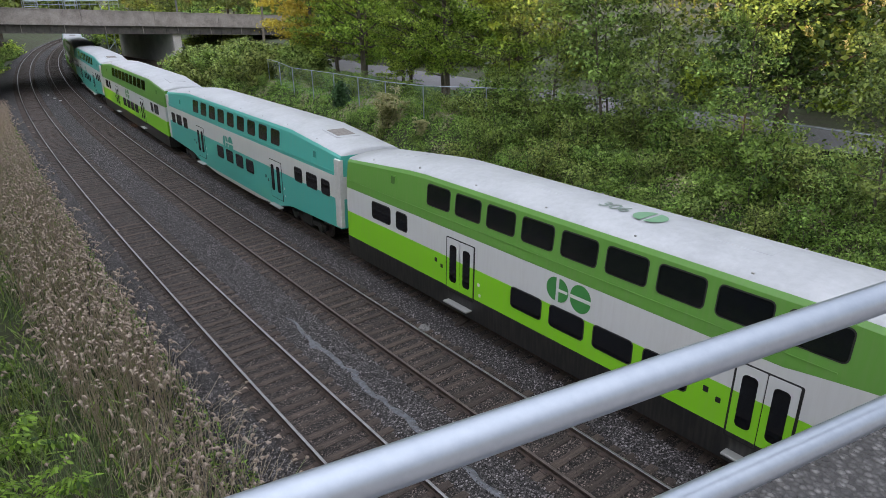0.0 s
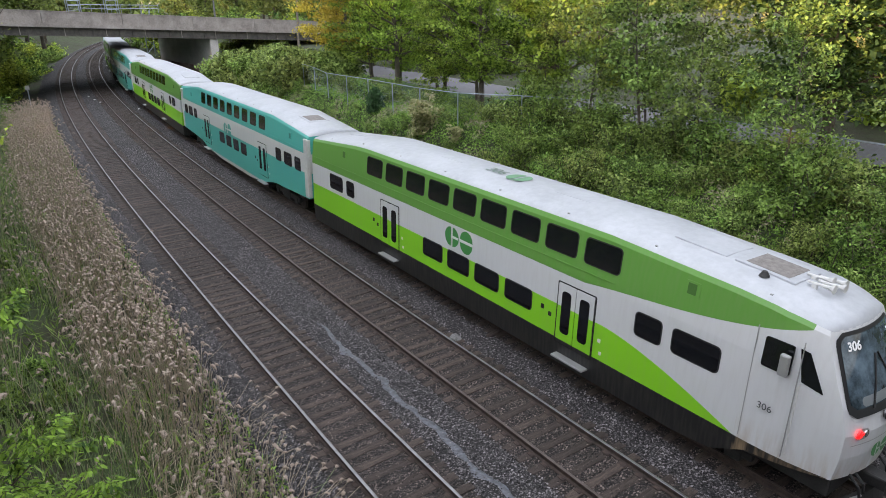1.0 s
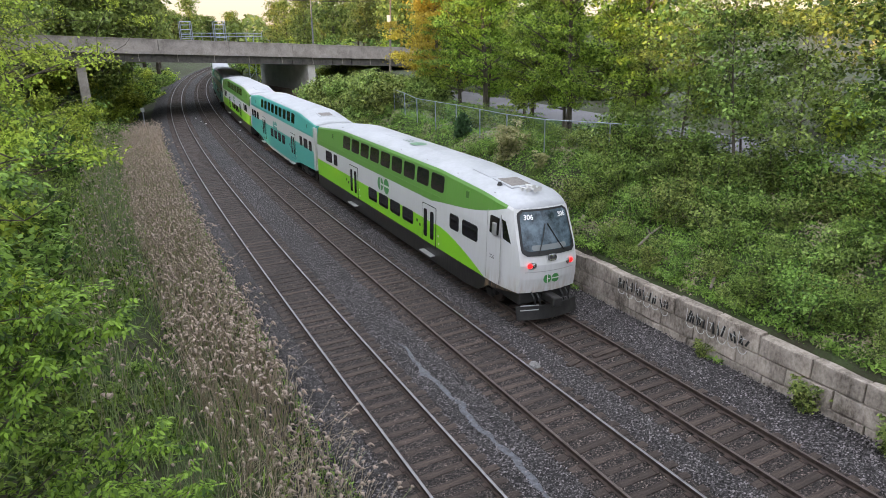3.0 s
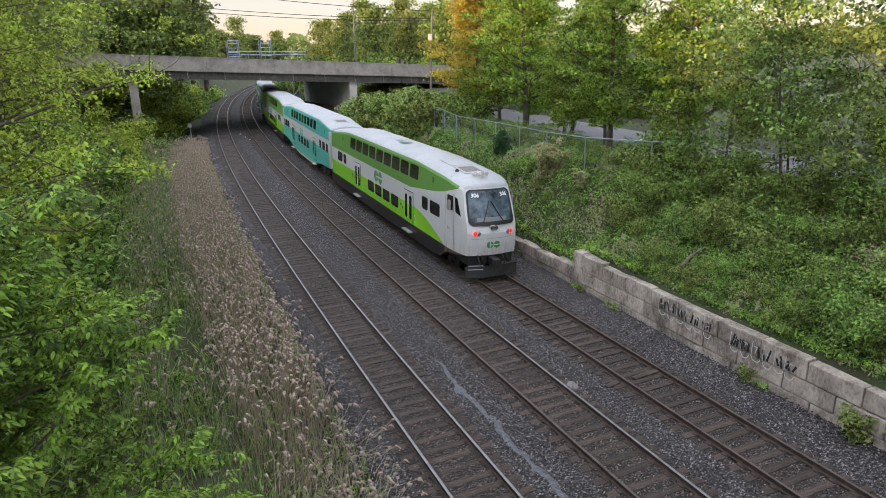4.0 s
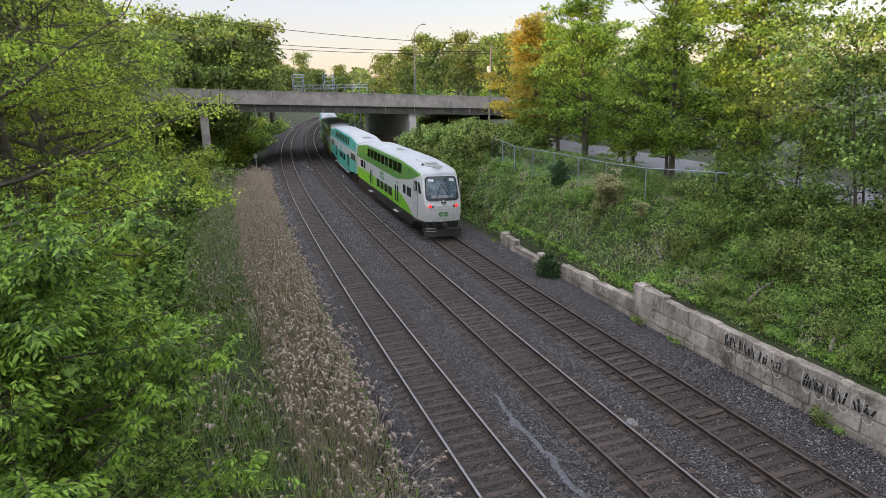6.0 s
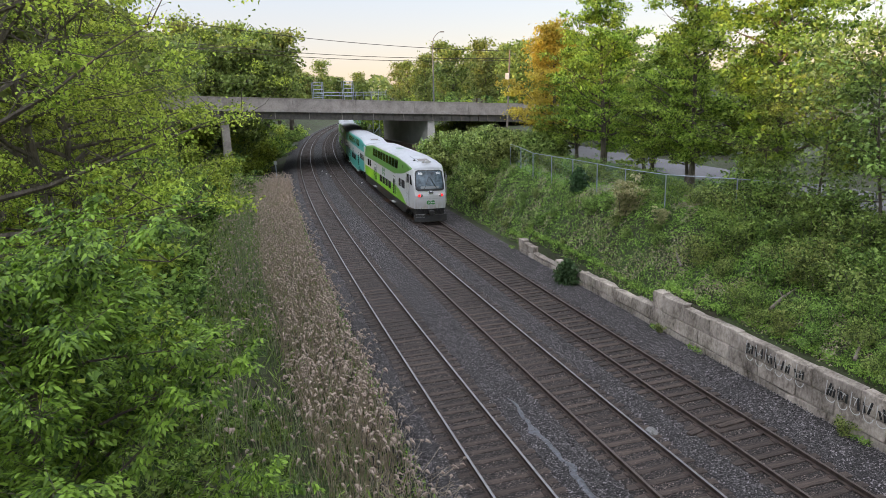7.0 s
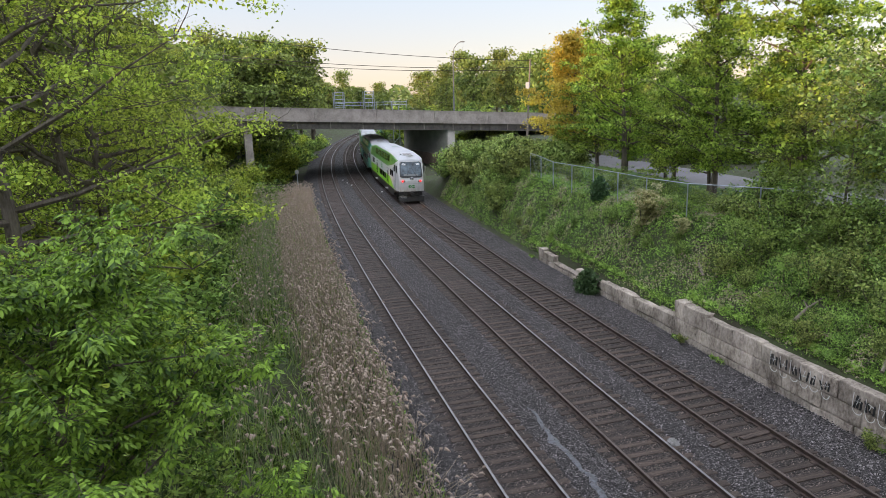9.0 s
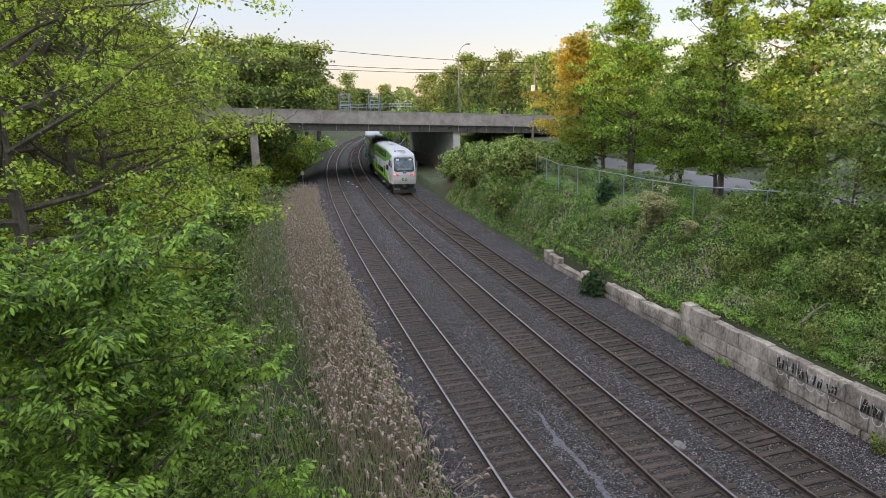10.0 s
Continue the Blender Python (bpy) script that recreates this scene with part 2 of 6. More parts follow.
M = {
    "earth": surface("earth", (0.040, 0.032, 0.020), (0.050, 0.075, 0.024), 0.5, 0.95, 0.8, fine=12, dist=0.1),
    "grass": surface("grass", (0.045, 0.10, 0.022), (0.09, 0.17, 0.04), 0.35, 0.95, 0.8, fine=25, dist=0.08),
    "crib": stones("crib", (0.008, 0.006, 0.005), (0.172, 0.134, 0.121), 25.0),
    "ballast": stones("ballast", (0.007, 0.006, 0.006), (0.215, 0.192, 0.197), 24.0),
    "stone": surface("stone", (0.07, 0.068, 0.066), (0.26, 0.25, 0.245), 14.0, 0.85, 0.4, fine=60, dist=0.01),
    "sleeper": surface("sleeper", (0.024, 0.017, 0.014), (0.088, 0.063, 0.053), 3.0, 0.9, 0.6, fine=30, dist=0.02, vary=0.3, axis=(1, 6, 1)),
    "rust": surface("rust", (0.022, 0.014, 0.012), (0.060, 0.038, 0.030), 6.0, 0.8, 0.4),
    "steel": surface("steel", (0.18, 0.175, 0.178), (0.31, 0.305, 0.31), 3.0, 0.38, 0.05, metal=0.9),
    "dull_steel": surface("dull_steel", (0.065, 0.049, 0.043), (0.135, 0.108, 0.096), 3.0, 0.55, 0.1, metal=0.5),
    "concrete": surface("concrete", (0.22, 0.19, 0.172), (0.42, 0.37, 0.338), 0.7, 0.9, 0.35, fine=9),
    "block": surface("block", (0.11, 0.088, 0.072), (0.49, 0.42, 0.365), 1.1, 0.92, 0.7, fine=11, vary=0.2, axis=(1, 1, 0.6)),
    "kerb": stones("kerb", (0.09, 0.085, 0.085), (0.30, 0.285, 0.28), 70.0),
    "pier": surface("pier", (0.42, 0.385, 0.36), (0.60, 0.56, 0.53), 0.6, 0.9, 0.3, fine=8),
    "girder": surface("girder", (0.06, 0.055, 0.05), (0.13, 0.115, 0.10), 2.0, 0.7, 0.2),
    "asphalt": surface("asphalt", (0.13, 0.125, 0.135), (0.19, 0.184, 0.195), 0.3, 0.9, 0.3, fine=30),
    "galv": surface("galv", (0.32, 0.36, 0.425), (0.39, 0.43, 0.49), 1.5, 0.34, 0.01, metal=0.8, fine=60),
    "lamp_grey": surface("lamp_grey", (0.10, 0.10, 0.10), (0.17, 0.17, 0.17), 4.0, 0.6, 0.1),
    "bark": surface("bark", (0.055, 0.045, 0.035), (0.15, 0.125, 0.10), 5.0, 0.95, 1.0, fine=18, dist=0.03, axis=(1, 1, 0.25)),
    "wood": surface("wood", (0.12, 0.10, 0.08), (0.26, 0.22, 0.18), 4.0, 0.9, 0.4, axis=(1, 1, 0.2)),
    "reed": surface("reed", (0.25, 0.20, 0.135), (0.54, 0.45, 0.335), 2.0, 0.9, 0.0),
    "green_reed": surface("green_reed", (0.12, 0.19, 0.065), (0.33, 0.40, 0.19), 2.0, 0.8, 0.0),
    "plume": surface("plume", (0.255, 0.195, 0.155), (0.50, 0.395, 0.325), 9.0, 0.95, 1.0, fine=90, dist=0.02),
    "maple": foliage("maple", (0.060, 0.120, 0.017), (0.43, 0.585, 0.095), hue=0.010, thin=0.5),
    # yellow leaf, raised so that its colour also carries the evening sun
    "sunlit_gold_leaf": foliage("sunlit_gold_leaf", (0.36, 0.29, 0.038), (0.76, 0.60, 0.10), hue=0.005, thin=0.5),
    "shrub": foliage("shrub", (0.050, 0.085, 0.021), (0.42, 0.53, 0.15), hue=0.018, rough=0.7),
    "box_elder": foliage("box_elder", (0.026, 0.070, 0.008), (0.27, 0.455, 0.058), hue=0.01, thin=0.33),
    "poplar": foliage("poplar", (0.085, 0.14, 0.016), (0.58, 0.70, 0.115), hue=0.010, thin=0.55),
    "wood_leaf": foliage("wood_leaf", (0.075, 0.110, 0.026), (0.29, 0.36, 0.090), hue=0.022),
    "chestnut": foliage("chestnut", (0.020, 0.045, 0.011), (0.15, 0.225, 0.055), hue=0.01, thin=0.25),
    "sapling": foliage("sapling", (0.045, 0.080, 0.018), (0.32, 0.425, 0.105), hue=0.015, thin=0.3),
    "meadow": foliage("meadow", (0.048, 0.105, 0.020), (0.36, 0.58, 0.12), hue=0.015, rough=0.75),
    "conifer": foliage("conifer", (0.020, 0.050, 0.016), (0.07, 0.135, 0.045), thin=0.1),
    "weed": foliage("weed", (0.030, 0.064, 0.014), (0.315, 0.465, 0.105), hue=0.015, rough=0.7),
    "blossom": foliage("blossom", (0.22, 0.25, 0.085), (0.64, 0.60, 0.33), hue=0.01),
    "glass": plain("glass", (0.006, 0.007, 0.009), 0.06),
    "rubber": plain("rubber", (0.012, 0.012, 0.013), 0.55),
    "black": surface("black", (0.008, 0.008, 0.009), (0.03, 0.028, 0.026), 2.0, 0.6, 0.1),
    "roof": surface("roof", (0.33, 0.34, 0.36), (0.42, 0.43, 0.455), 0.5, 0.45, 0.02, fine=5),
    "white": surface("white", (0.46, 0.45, 0.43), (0.60, 0.59, 0.575), 0.8, 0.35, 0.03, fine=8),
    "logo_green": plain("logo_green", (0.045, 0.22, 0.06), 0.4),
    "logo_teal": plain("logo_teal", (0.03, 0.30, 0.24), 0.4),
    "mark": plain("mark", (0.62, 0.62, 0.60), 0.5),
    "roof_grey": plain("roof_grey", (0.17, 0.22, 0.19), 0.5),
    "roof_green": plain("roof_green", (0.13, 0.27, 0.16), 0.5),
    "dark_mark": plain("dark_mark", (0.05, 0.055, 0.06), 0.5),
    "lamp_red": plain("lamp_red", (1.0, 0.006, 0.006), 0.3, glow=2.4),
    "chrome": plain("chrome", (0.5, 0.5, 0.5), 0.25, 0.9),
    "paint_dark": plain("paint_dark", (0.012, 0.012, 0.013), 0.7),
    "paint_pale": plain("paint_pale", (0.55, 0.54, 0.52), 0.7),
    "step": plain("step", (0.35, 0.35, 0.34), 0.5, 0.5),
    "pool": surface("pool", (0.03, 0.03, 0.034), (0.11, 0.114, 0.135), 7.0, 0.4, 0.4, fine=20),
    "brick_wall": surface("brick_wall", (0.16, 0.10, 0.08), (0.26, 0.18, 0.15), 2.0, 0.9, 0.3),
    "green_body": livery("green_body", (0.105, 0.275, 0.05), (0.54, 0.54, 0.545), (0.20, 0.54, 0.02), (0.012, 0.012, 0.013), 3.10, 2.14, 1.12, False),
    "cab_body": livery("cab_body", (0.105, 0.275, 0.05), (0.54, 0.54, 0.545), (0.20, 0.54, 0.02), (0.012, 0.012, 0.013), 3.10, 2.14, 1.12, True),
    "teal_body": livery("teal_body", (0.055, 0.38, 0.325), (0.54, 0.535, 0.52), (0.055, 0.38, 0.325), (0.50, 0.47, 0.43), 3.35, 2.42, 0.62, False),
}


# ---- building helpers ----
def obj(name, verts, faces, material, parent=None, label="", smooth=False):
    me = bpy.data.meshes.new(name)
    me.from_pydata([tuple(v) for v in verts], [], faces)
    if smooth:
        me.polygons.foreach_set("use_smooth", [True] * len(me.polygons))
    for mt in (material if isinstance(material, (list, tuple)) else [material]):
        me.materials.append(mt)
    o = new(name, me)
    o.parent = parent
    if label:
        o["label"] = label
    return o


def part(name, bm, material, parent=None, label="", smooth=False):
    """Links a bmesh as one mesh object under a thing or a part."""
    me = bpy.data.meshes.new(name)
    bm.to_mesh(me)
    bm.free()
    if smooth:
        me.polygons.foreach_set("use_smooth", [True] * len(me.polygons))
    for mt in (material if isinstance(material, (list, tuple)) else [material]):
        me.materials.append(mt)
    o = new(name, me)
    o.parent = parent
    if label:
        o["label"] = label
    return o


def thing(name, m=None, label="", category="", group="", kind=""):
    """An empty at the base of a thing made of parts."""
    o = new(name)
    if m is not None:
        o.matrix_basis = m
    return tagged(o, label, category, group, kind)


def box(bm, x0, x1, y0, y1, z0, z1, bevel=0.0, m=None):
    """A box, with its edges bevelled where bevel is given."""
    r = bmesh.ops.create_cube(bm, size=1.0)
    vs = r["verts"]
    for v in vs:
        v.co = Vector((x0 + (v.co.x + 0.5) * (x1 - x0), y0 + (v.co.y + 0.5) * (y1 - y0), z0 + (v.co.z + 0.5) * (z1 - z0)))
    if bevel:
        es = list({e for v in vs for e in v.link_edges})
        rb = bmesh.ops.bevel(bm, geom=es, offset=bevel, segments=2, affect="EDGES", profile=0.5)
        vs = list({v for f in rb["faces"] for v in f.verts} | {v for v in vs if v.is_valid})
    if m is not None:
        bmesh.ops.transform(bm, matrix=m, verts=vs)
    return vs


def tube(bm, pts, radii, seg=8, cap=True):
    """A tapered tube through points."""
    rings = []
    prev = None
    for i, pnt in enumerate(pts):
        pnt = Vector(pnt)
        d = (Vector(pts[min(i + 1, len(pts) - 1)]) - Vector(pts[max(i - 1, 0)])).normalized()
        if prev is None:
            prev = d.orthogonal().normalized()
        side = (prev - d * prev.dot(d)).normalized()
        prev = side
        up = d.cross(side)
        r = radii[i] if isinstance(radii, (list, tuple)) else radii
        rings.append([bm.verts.new(pnt + side * (r * math.cos(2 * math.pi * k / seg)) + up * (r * math.sin(2 * math.pi * k / seg))) for k in range(seg)])
    for a, b in zip(rings, rings[1:]):
        for k in range(seg):
            bm.faces.new((a[k], a[(k + 1) % seg], b[(k + 1) % seg], b[k]))
    if cap:
        bm.faces.new(rings[0][::-1])
        bm.faces.new(rings[-1])


# ---- the line of the railway: middle track's centre line, by its length s ----
KNOTS = (0, 30, 60, 90, 120, 150, 180, 230)
BEND = (0.000715, 0.000849, 0.001246, 0.001472, 0.001620, 0.001828, 0.002111, 0.002397)
S_ = np.arange(-60, 420, 0.25)
K_ = np.interp(S_, KNOTS, BEND)
A_ = np.concatenate([[0], np.cumsum((K_[1:] + K_[:-1]) / 2 * 0.25)])
A_ += -0.27837 - np.interp(0, S_, A_)
X_ = np.concatenate([[0], np.cumsum(np.sin((A_[1:] + A_[:-1]) / 2) * 0.25)])
X_ += 10.7717 - np.interp(0, S_, X_)
Y_ = np.concatenate([[0], np.cumsum(np.cos((A_[1:] + A_[:-1]) / 2) * 0.25)])
Y_ -= np.interp(0, S_, Y_)
LEFT, RIGHT = -3.98, 3.46       # the outer tracks' distance from the middle one


def at(s, d=0.0, z=0.0):
    """The place at length s, d metres right of the middle track."""
    a = np.interp(s, S_, A_)
    return Vector((float(np.interp(s, S_, X_) + d * np.cos(a)), float(np.interp(s, S_, Y_) - d * np.sin(a)), z))


def bearing(s):
    return float(np.interp(s, S_, A_))


def line_pose(s, d, z=0.0):
    """Pose with +y along the line."""
    v = at(s, d, z)
    return pose(v.x, v.y, v.z, 0, 0, -math.degrees(bearing(s)))


def s_and_d(x, y):
    """Arrays of places to length and offset."""
    x, y = np.ravel(x), np.ravel(y)
    sx, sy, sa, ss = X_[::8], Y_[::8], A_[::8], S_[::8]
    s, d = np.empty(len(x)), np.empty(len(x))
    for i in range(0, len(x), 4000):
        j = slice(i, i + 4000)
        k = ((x[j, None] - sx) ** 2 + (y[j, None] - sy) ** 2).argmin(1)
        dx, dy = x[j] - sx[k], y[j] - sy[k]
        s[j] = ss[k] + dx * np.sin(sa[k]) + dy * np.cos(sa[k])
        d[j] = dx * np.cos(sa[k]) - dy * np.sin(sa[k])
    return s, d


def land(s, d):
    """Height of the ground at length s and offset d."""
    s, d = np.asarray(s, float), np.asarray(d, float)
    left = np.interp(d, (-60, -34, -24, -14, -11, -8.6, -6.9, -6.2), (5.0, 4.6, 3.6, -0.1, -0.9, -1.0, -0.75, -0.3))
    foot = np.where(s < 26.2, 1.30, np.where(s < 41, 0.45, -0.3))
    crest = np.interp(s, (25, 31), (12.6, 9.4))
    rise = np.interp((d - 6.95) / (crest - 6.95), (0, 0.35, 0.7, 1.0, 1.4, 60), (0.0, 0.40, 0.80, 1.0, 1.02, 1.06))
    right = np.where(d < 6.9, -0.3, foot + (4.0 - foot) * rise)
    open_ = np.interp(s, (66, 82, 116, 130), (0, 1, 1, 0)) * np.interp(d, (16, 24), (1, 0))
    right = np.where(d < 6.9, right, right * (1 - open_) + open_ * np.minimum(right, 0.35))
    z = np.where(d < 0, left, right)
    return np.where(np.abs(d) < 6.2, -0.3, z)


# ---- ground, ballast, tracks ----
def ground():
    xs = np.concatenate([np.linspace(-2500, -150, 14), np.linspace(-120, -45, 16), np.arange(-42, 46, 1.5), np.linspace(50, 130, 17), np.linspace(170, 2500, 14)])
    ys = np.concatenate([np.linspace(-2500, -80, 10), np.arange(-40, 70, 1.5), np.arange(70, 260, 4), np.linspace(275, 420, 8), np.linspace(600, 3000, 10)])
    gx, gy = np.meshgrid(xs, ys)
    s, d = s_and_d(gx, gy)
    z = land(s, d)
    far = np.hypot(gx.ravel(), gy.ravel() - 60) > 330
    z = np.where((d > -15.5) & (d < 13.5) & ~far, -2.6, z)
    z = np.where(far, 4.0, z)
    z = np.where((np.abs(d) > 7.3) & ~far, z + np.array([0.16 * noise.noise((a * 0.35, b * 0.35, 0)) + 0.25 * noise.noise((a * 0.09, b * 0.09, 3)) for a, b in zip(gx.ravel(), gy.ravel())]), z)
    w = len(xs)
    faces = [(j * w + i, j * w + i + 1, j * w + w + i + 1, j * w + w + i) for j in range(len(ys) - 1) for i in range(w - 1)]
    o = obj("ground", np.stack([gx.ravel(), gy.ravel(), z - 0.06], 1), faces, M["earth"], smooth=True)
    return tagged(o, "earth and low growth of a railway cutting", "ground", kind="structure")


def strip(name, profile, s0, s1, step, material, uneven=0.0):
    """A sheet along the line from a profile of (offset, height)."""
    ss = np.arange(s0, s1 + 0.01, step)
    verts, w = [], len(profile)
    for s in ss:
        for d, z in profile:
            v = at(s, d, z)
            if uneven:
                v.z += uneven * noise.noise((v.x * 1.3, v.y * 1.3, 0)) + uneven * 0.6 * noise.noise((v.x * 4, v.y * 4, 5))
            verts.append(v)
    faces = [(j * w + i, j * w + i + 1, j * w + w + i + 1, j * w + w + i) for j in range(len(ss) - 1) for i in range(w - 1)]
    return obj(name, verts, faces, material, smooth=True)


def banks():
    """The cutting's two slopes, close to the line."""
    for name, ds in (("slope_east", [6.45] + list(np.arange(6.95, 15.6, 0.5))), ("slope_west", list(np.arange(-18, -6.6, 0.6)))):
        ss = np.arange(-30, 330.1, 0.75)
        verts = []
        for s in ss:
            for i, d in enumerate(ds):
                v = at(s, d, float(land(s, d)) - (0.5 if d < -17.5 or d > 15.3 else 0.0))
                if d == 6.45:
                    v = at(s, 6.45, -0.32) if s > 41.2 else at(s, 6.93, -0.6)
                if i:
                    v.z += 0.10 * noise.noise((v.x * 0.6, v.y * 0.6, 0)) + 0.05 * noise.noise((v.x * 1.7, v.y * 1.7, 4))
                verts.append(v)
        w = len(ds)
        faces = [(j * w + i, j * w + i + 1, j * w + w + i + 1, j * w + w + i) for j in range(len(ss) - 1) for i in range(w - 1)]
        o = obj(name, verts, faces, M["earth"], smooth=True)
        tagged(o, "earth slope of the cutting with litter and low growth", "slope", kind="structure")


def bed(d):
    """Height of the stone bed across the line: hollow under the tracks, heaped between them."""
    near = min(abs(d - q) for q in (LEFT, 0.0, RIGHT))
    return float(np.interp(near, (1.0, 1.22, 1.7), (-0.30, -0.190, -0.178)))


def crushed(name, n, s, d, z, r, rng, material, label):
    """Loose angular stones at the given places along the line."""
    a = np.interp(s, S_, A_)
    c = np.stack([np.interp(s, S_, X_) + d * np.cos(a), np.interp(s, S_, Y_) - d * np.sin(a), z], 1)
    base = np.array([(1, 0, 0), (-1, 0, 0), (0, 1, 0), (0, -1, 0), (0, 0, 0.8)], float)
    v = base[None] * rng.uniform(0.6, 1.2, (n, 5, 1)) * r[:, None, None]
    th = rng.uniform(0, 6.28, n)
    rx = v[..., 0] * np.cos(th)[:, None] - v[..., 1] * np.sin(th)[:, None]
    ry = v[..., 0] * np.sin(th)[:, None] + v[..., 1] * np.cos(th)[:, None]
    v = np.stack([rx, ry, v[..., 2] + rx * 0.4], -1) + c[:, None]
    f = np.array([(0, 2, 4), (2, 1, 4), (1, 3, 4), (3, 0, 4)])
    fs = (np.arange(n)[:, None, None] * 5 + f[None]).reshape(-1, 3)
    quick(name, v.reshape(-1, 3), fs, material, None, label, "stone", "stuff")


def ballast():
    prof = [(-7.6, -0.95), (-6.9, -0.62), (-6.3, -0.34)] + [(d, bed(d)) for d in np.arange(-5.8, 6.1, 0.25)] + [(6.3, -0.24), (6.62, -0.26)]
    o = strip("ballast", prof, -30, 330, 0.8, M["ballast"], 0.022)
    tagged(o, "grey crushed stone ballast under three tracks", "ballast", kind="structure")
    for dd, low in ((LEFT, 0.0), (0.0, -0.004), (RIGHT, -0.016)):
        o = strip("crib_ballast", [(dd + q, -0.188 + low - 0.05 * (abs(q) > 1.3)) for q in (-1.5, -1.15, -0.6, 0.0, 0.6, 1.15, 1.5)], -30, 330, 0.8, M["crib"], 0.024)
        tagged(o, "brown stained ballast between the rails", "ballast", kind="structure")
    rng = np.random.default_rng(5)
    n = 150000
    s = 5 + 52 * rng.random(n) ** 1.5
    d = rng.uniform(-6.6, 6.55, n)
    near = np.min(np.abs(d[:, None] - np.array((LEFT, 0.0, RIGHT))), 1)
    ok = near > 1.04
    s, d, near = s[ok], d[ok], near[ok]
    n = len(s)
    z = np.interp(near, (1.0, 1.22, 1.7), (-0.30, -0.190, -0.178)) + rng.uniform(-0.012, 0.012, n)
    crushed("ballast_stones", n, s, d, z, rng.uniform(0.016, 0.040, n), rng, M["stone_var"], "loose angular grey stones heaped between the tracks")
    n = 52000
    s = 5 + 45 * rng.random(n) ** 1.4
    d = rng.choice((LEFT, 0.0, RIGHT), n) + rng.uniform(-1.1, 1.1, n)
    z = np.where(d > 2.0, -0.205, -0.19) + rng.uniform(-0.014, 0.010, n)
    crushed("crib_stones", n, s, d, z, rng.uniform(0.015, 0.034, n), rng, M["crib_var"], "brown stained stones lying between the sleepers")


def quick(name, verts, faces, material, parent=None, label="", category="", kind=""):
    """A mesh from arrays of triangles or quads."""
    me = bpy.data.meshes.new(name)
    nv, nf, k = len(verts), len(faces), faces.shape[1]
    me.vertices.add(nv)
    me.vertices.foreach_set("co", np.asarray(verts, np.float32).ravel())
    me.loops.add(nf * k)
    me.loops.foreach_set("vertex_index", np.asarray(faces, np.int32).ravel())
    me.polygons.add(nf)
    me.polygons.foreach_set("loop_start", np.arange(0, nf * k, k, dtype=np.int32))
    me.update(calc_edges=True)
    me.materials.append(material)
    o = new(name, me)
    o.parent = parent
    return tagged(o, label, category, kind=kind)


def rail_mesh(track_d, side, s0, s1):
    """One rail: foot, web and head, swept along the line."""
    d = track_d + side * 0.7525
    prof = [(-0.07, -0.17), (-0.07, -0.155), (-0.012, -0.13), (-0.012, -0.045), (-0.036, -0.035), (-0.036, -0.004), (-0.026, 0.0), (0.026, 0.0), (0.036, -0.004), (0.036, -0.035), (0.012, -0.045), (0.012, -0.13), (0.07, -0.155), (0.07, -0.17)]
    ss = np.arange(s0, s1 + 0.01, 2.0)
    w = len(prof)
    verts = [at(s, d + a, z) for s in ss for a, z in prof]
    faces = [(j * w + i, j * w + i + 1, j * w + w + i + 1, j * w + w + i) for j in range(len(ss) - 1) for i in range(w - 1)]
    return verts, faces, w - 1


SLEEPERS_LATER = []


def tracks():
    for name, d, worn, lab in (("track_west", LEFT, "steel", "railway track with bright worn rails on old wooden sleepers"),
                               ("track_middle", 0.0, "steel", "railway track with bright worn rails on old wooden sleepers"),
                               ("track_east", RIGHT, "dull_steel", "railway track with rusty rails that carries the train")):
        t = thing(name, None, lab, "railway track", "tracks in the cutting", "structure")
        for sd in (-1, 1):
            v, f, w = rail_mesh(d, sd, -30, 330)
            o = obj("rail", v, f, [M["rust"], M["dull_steel" if (d == 0.0 and sd < 0) else worn]], t, "steel rail with a worn head")
            for i, pl in enumerate(o.data.polygons):
                pl.material_index = 1 if (i % w) in (5, 6, 7) else 0
        SLEEPERS_LATER.append((t, d))


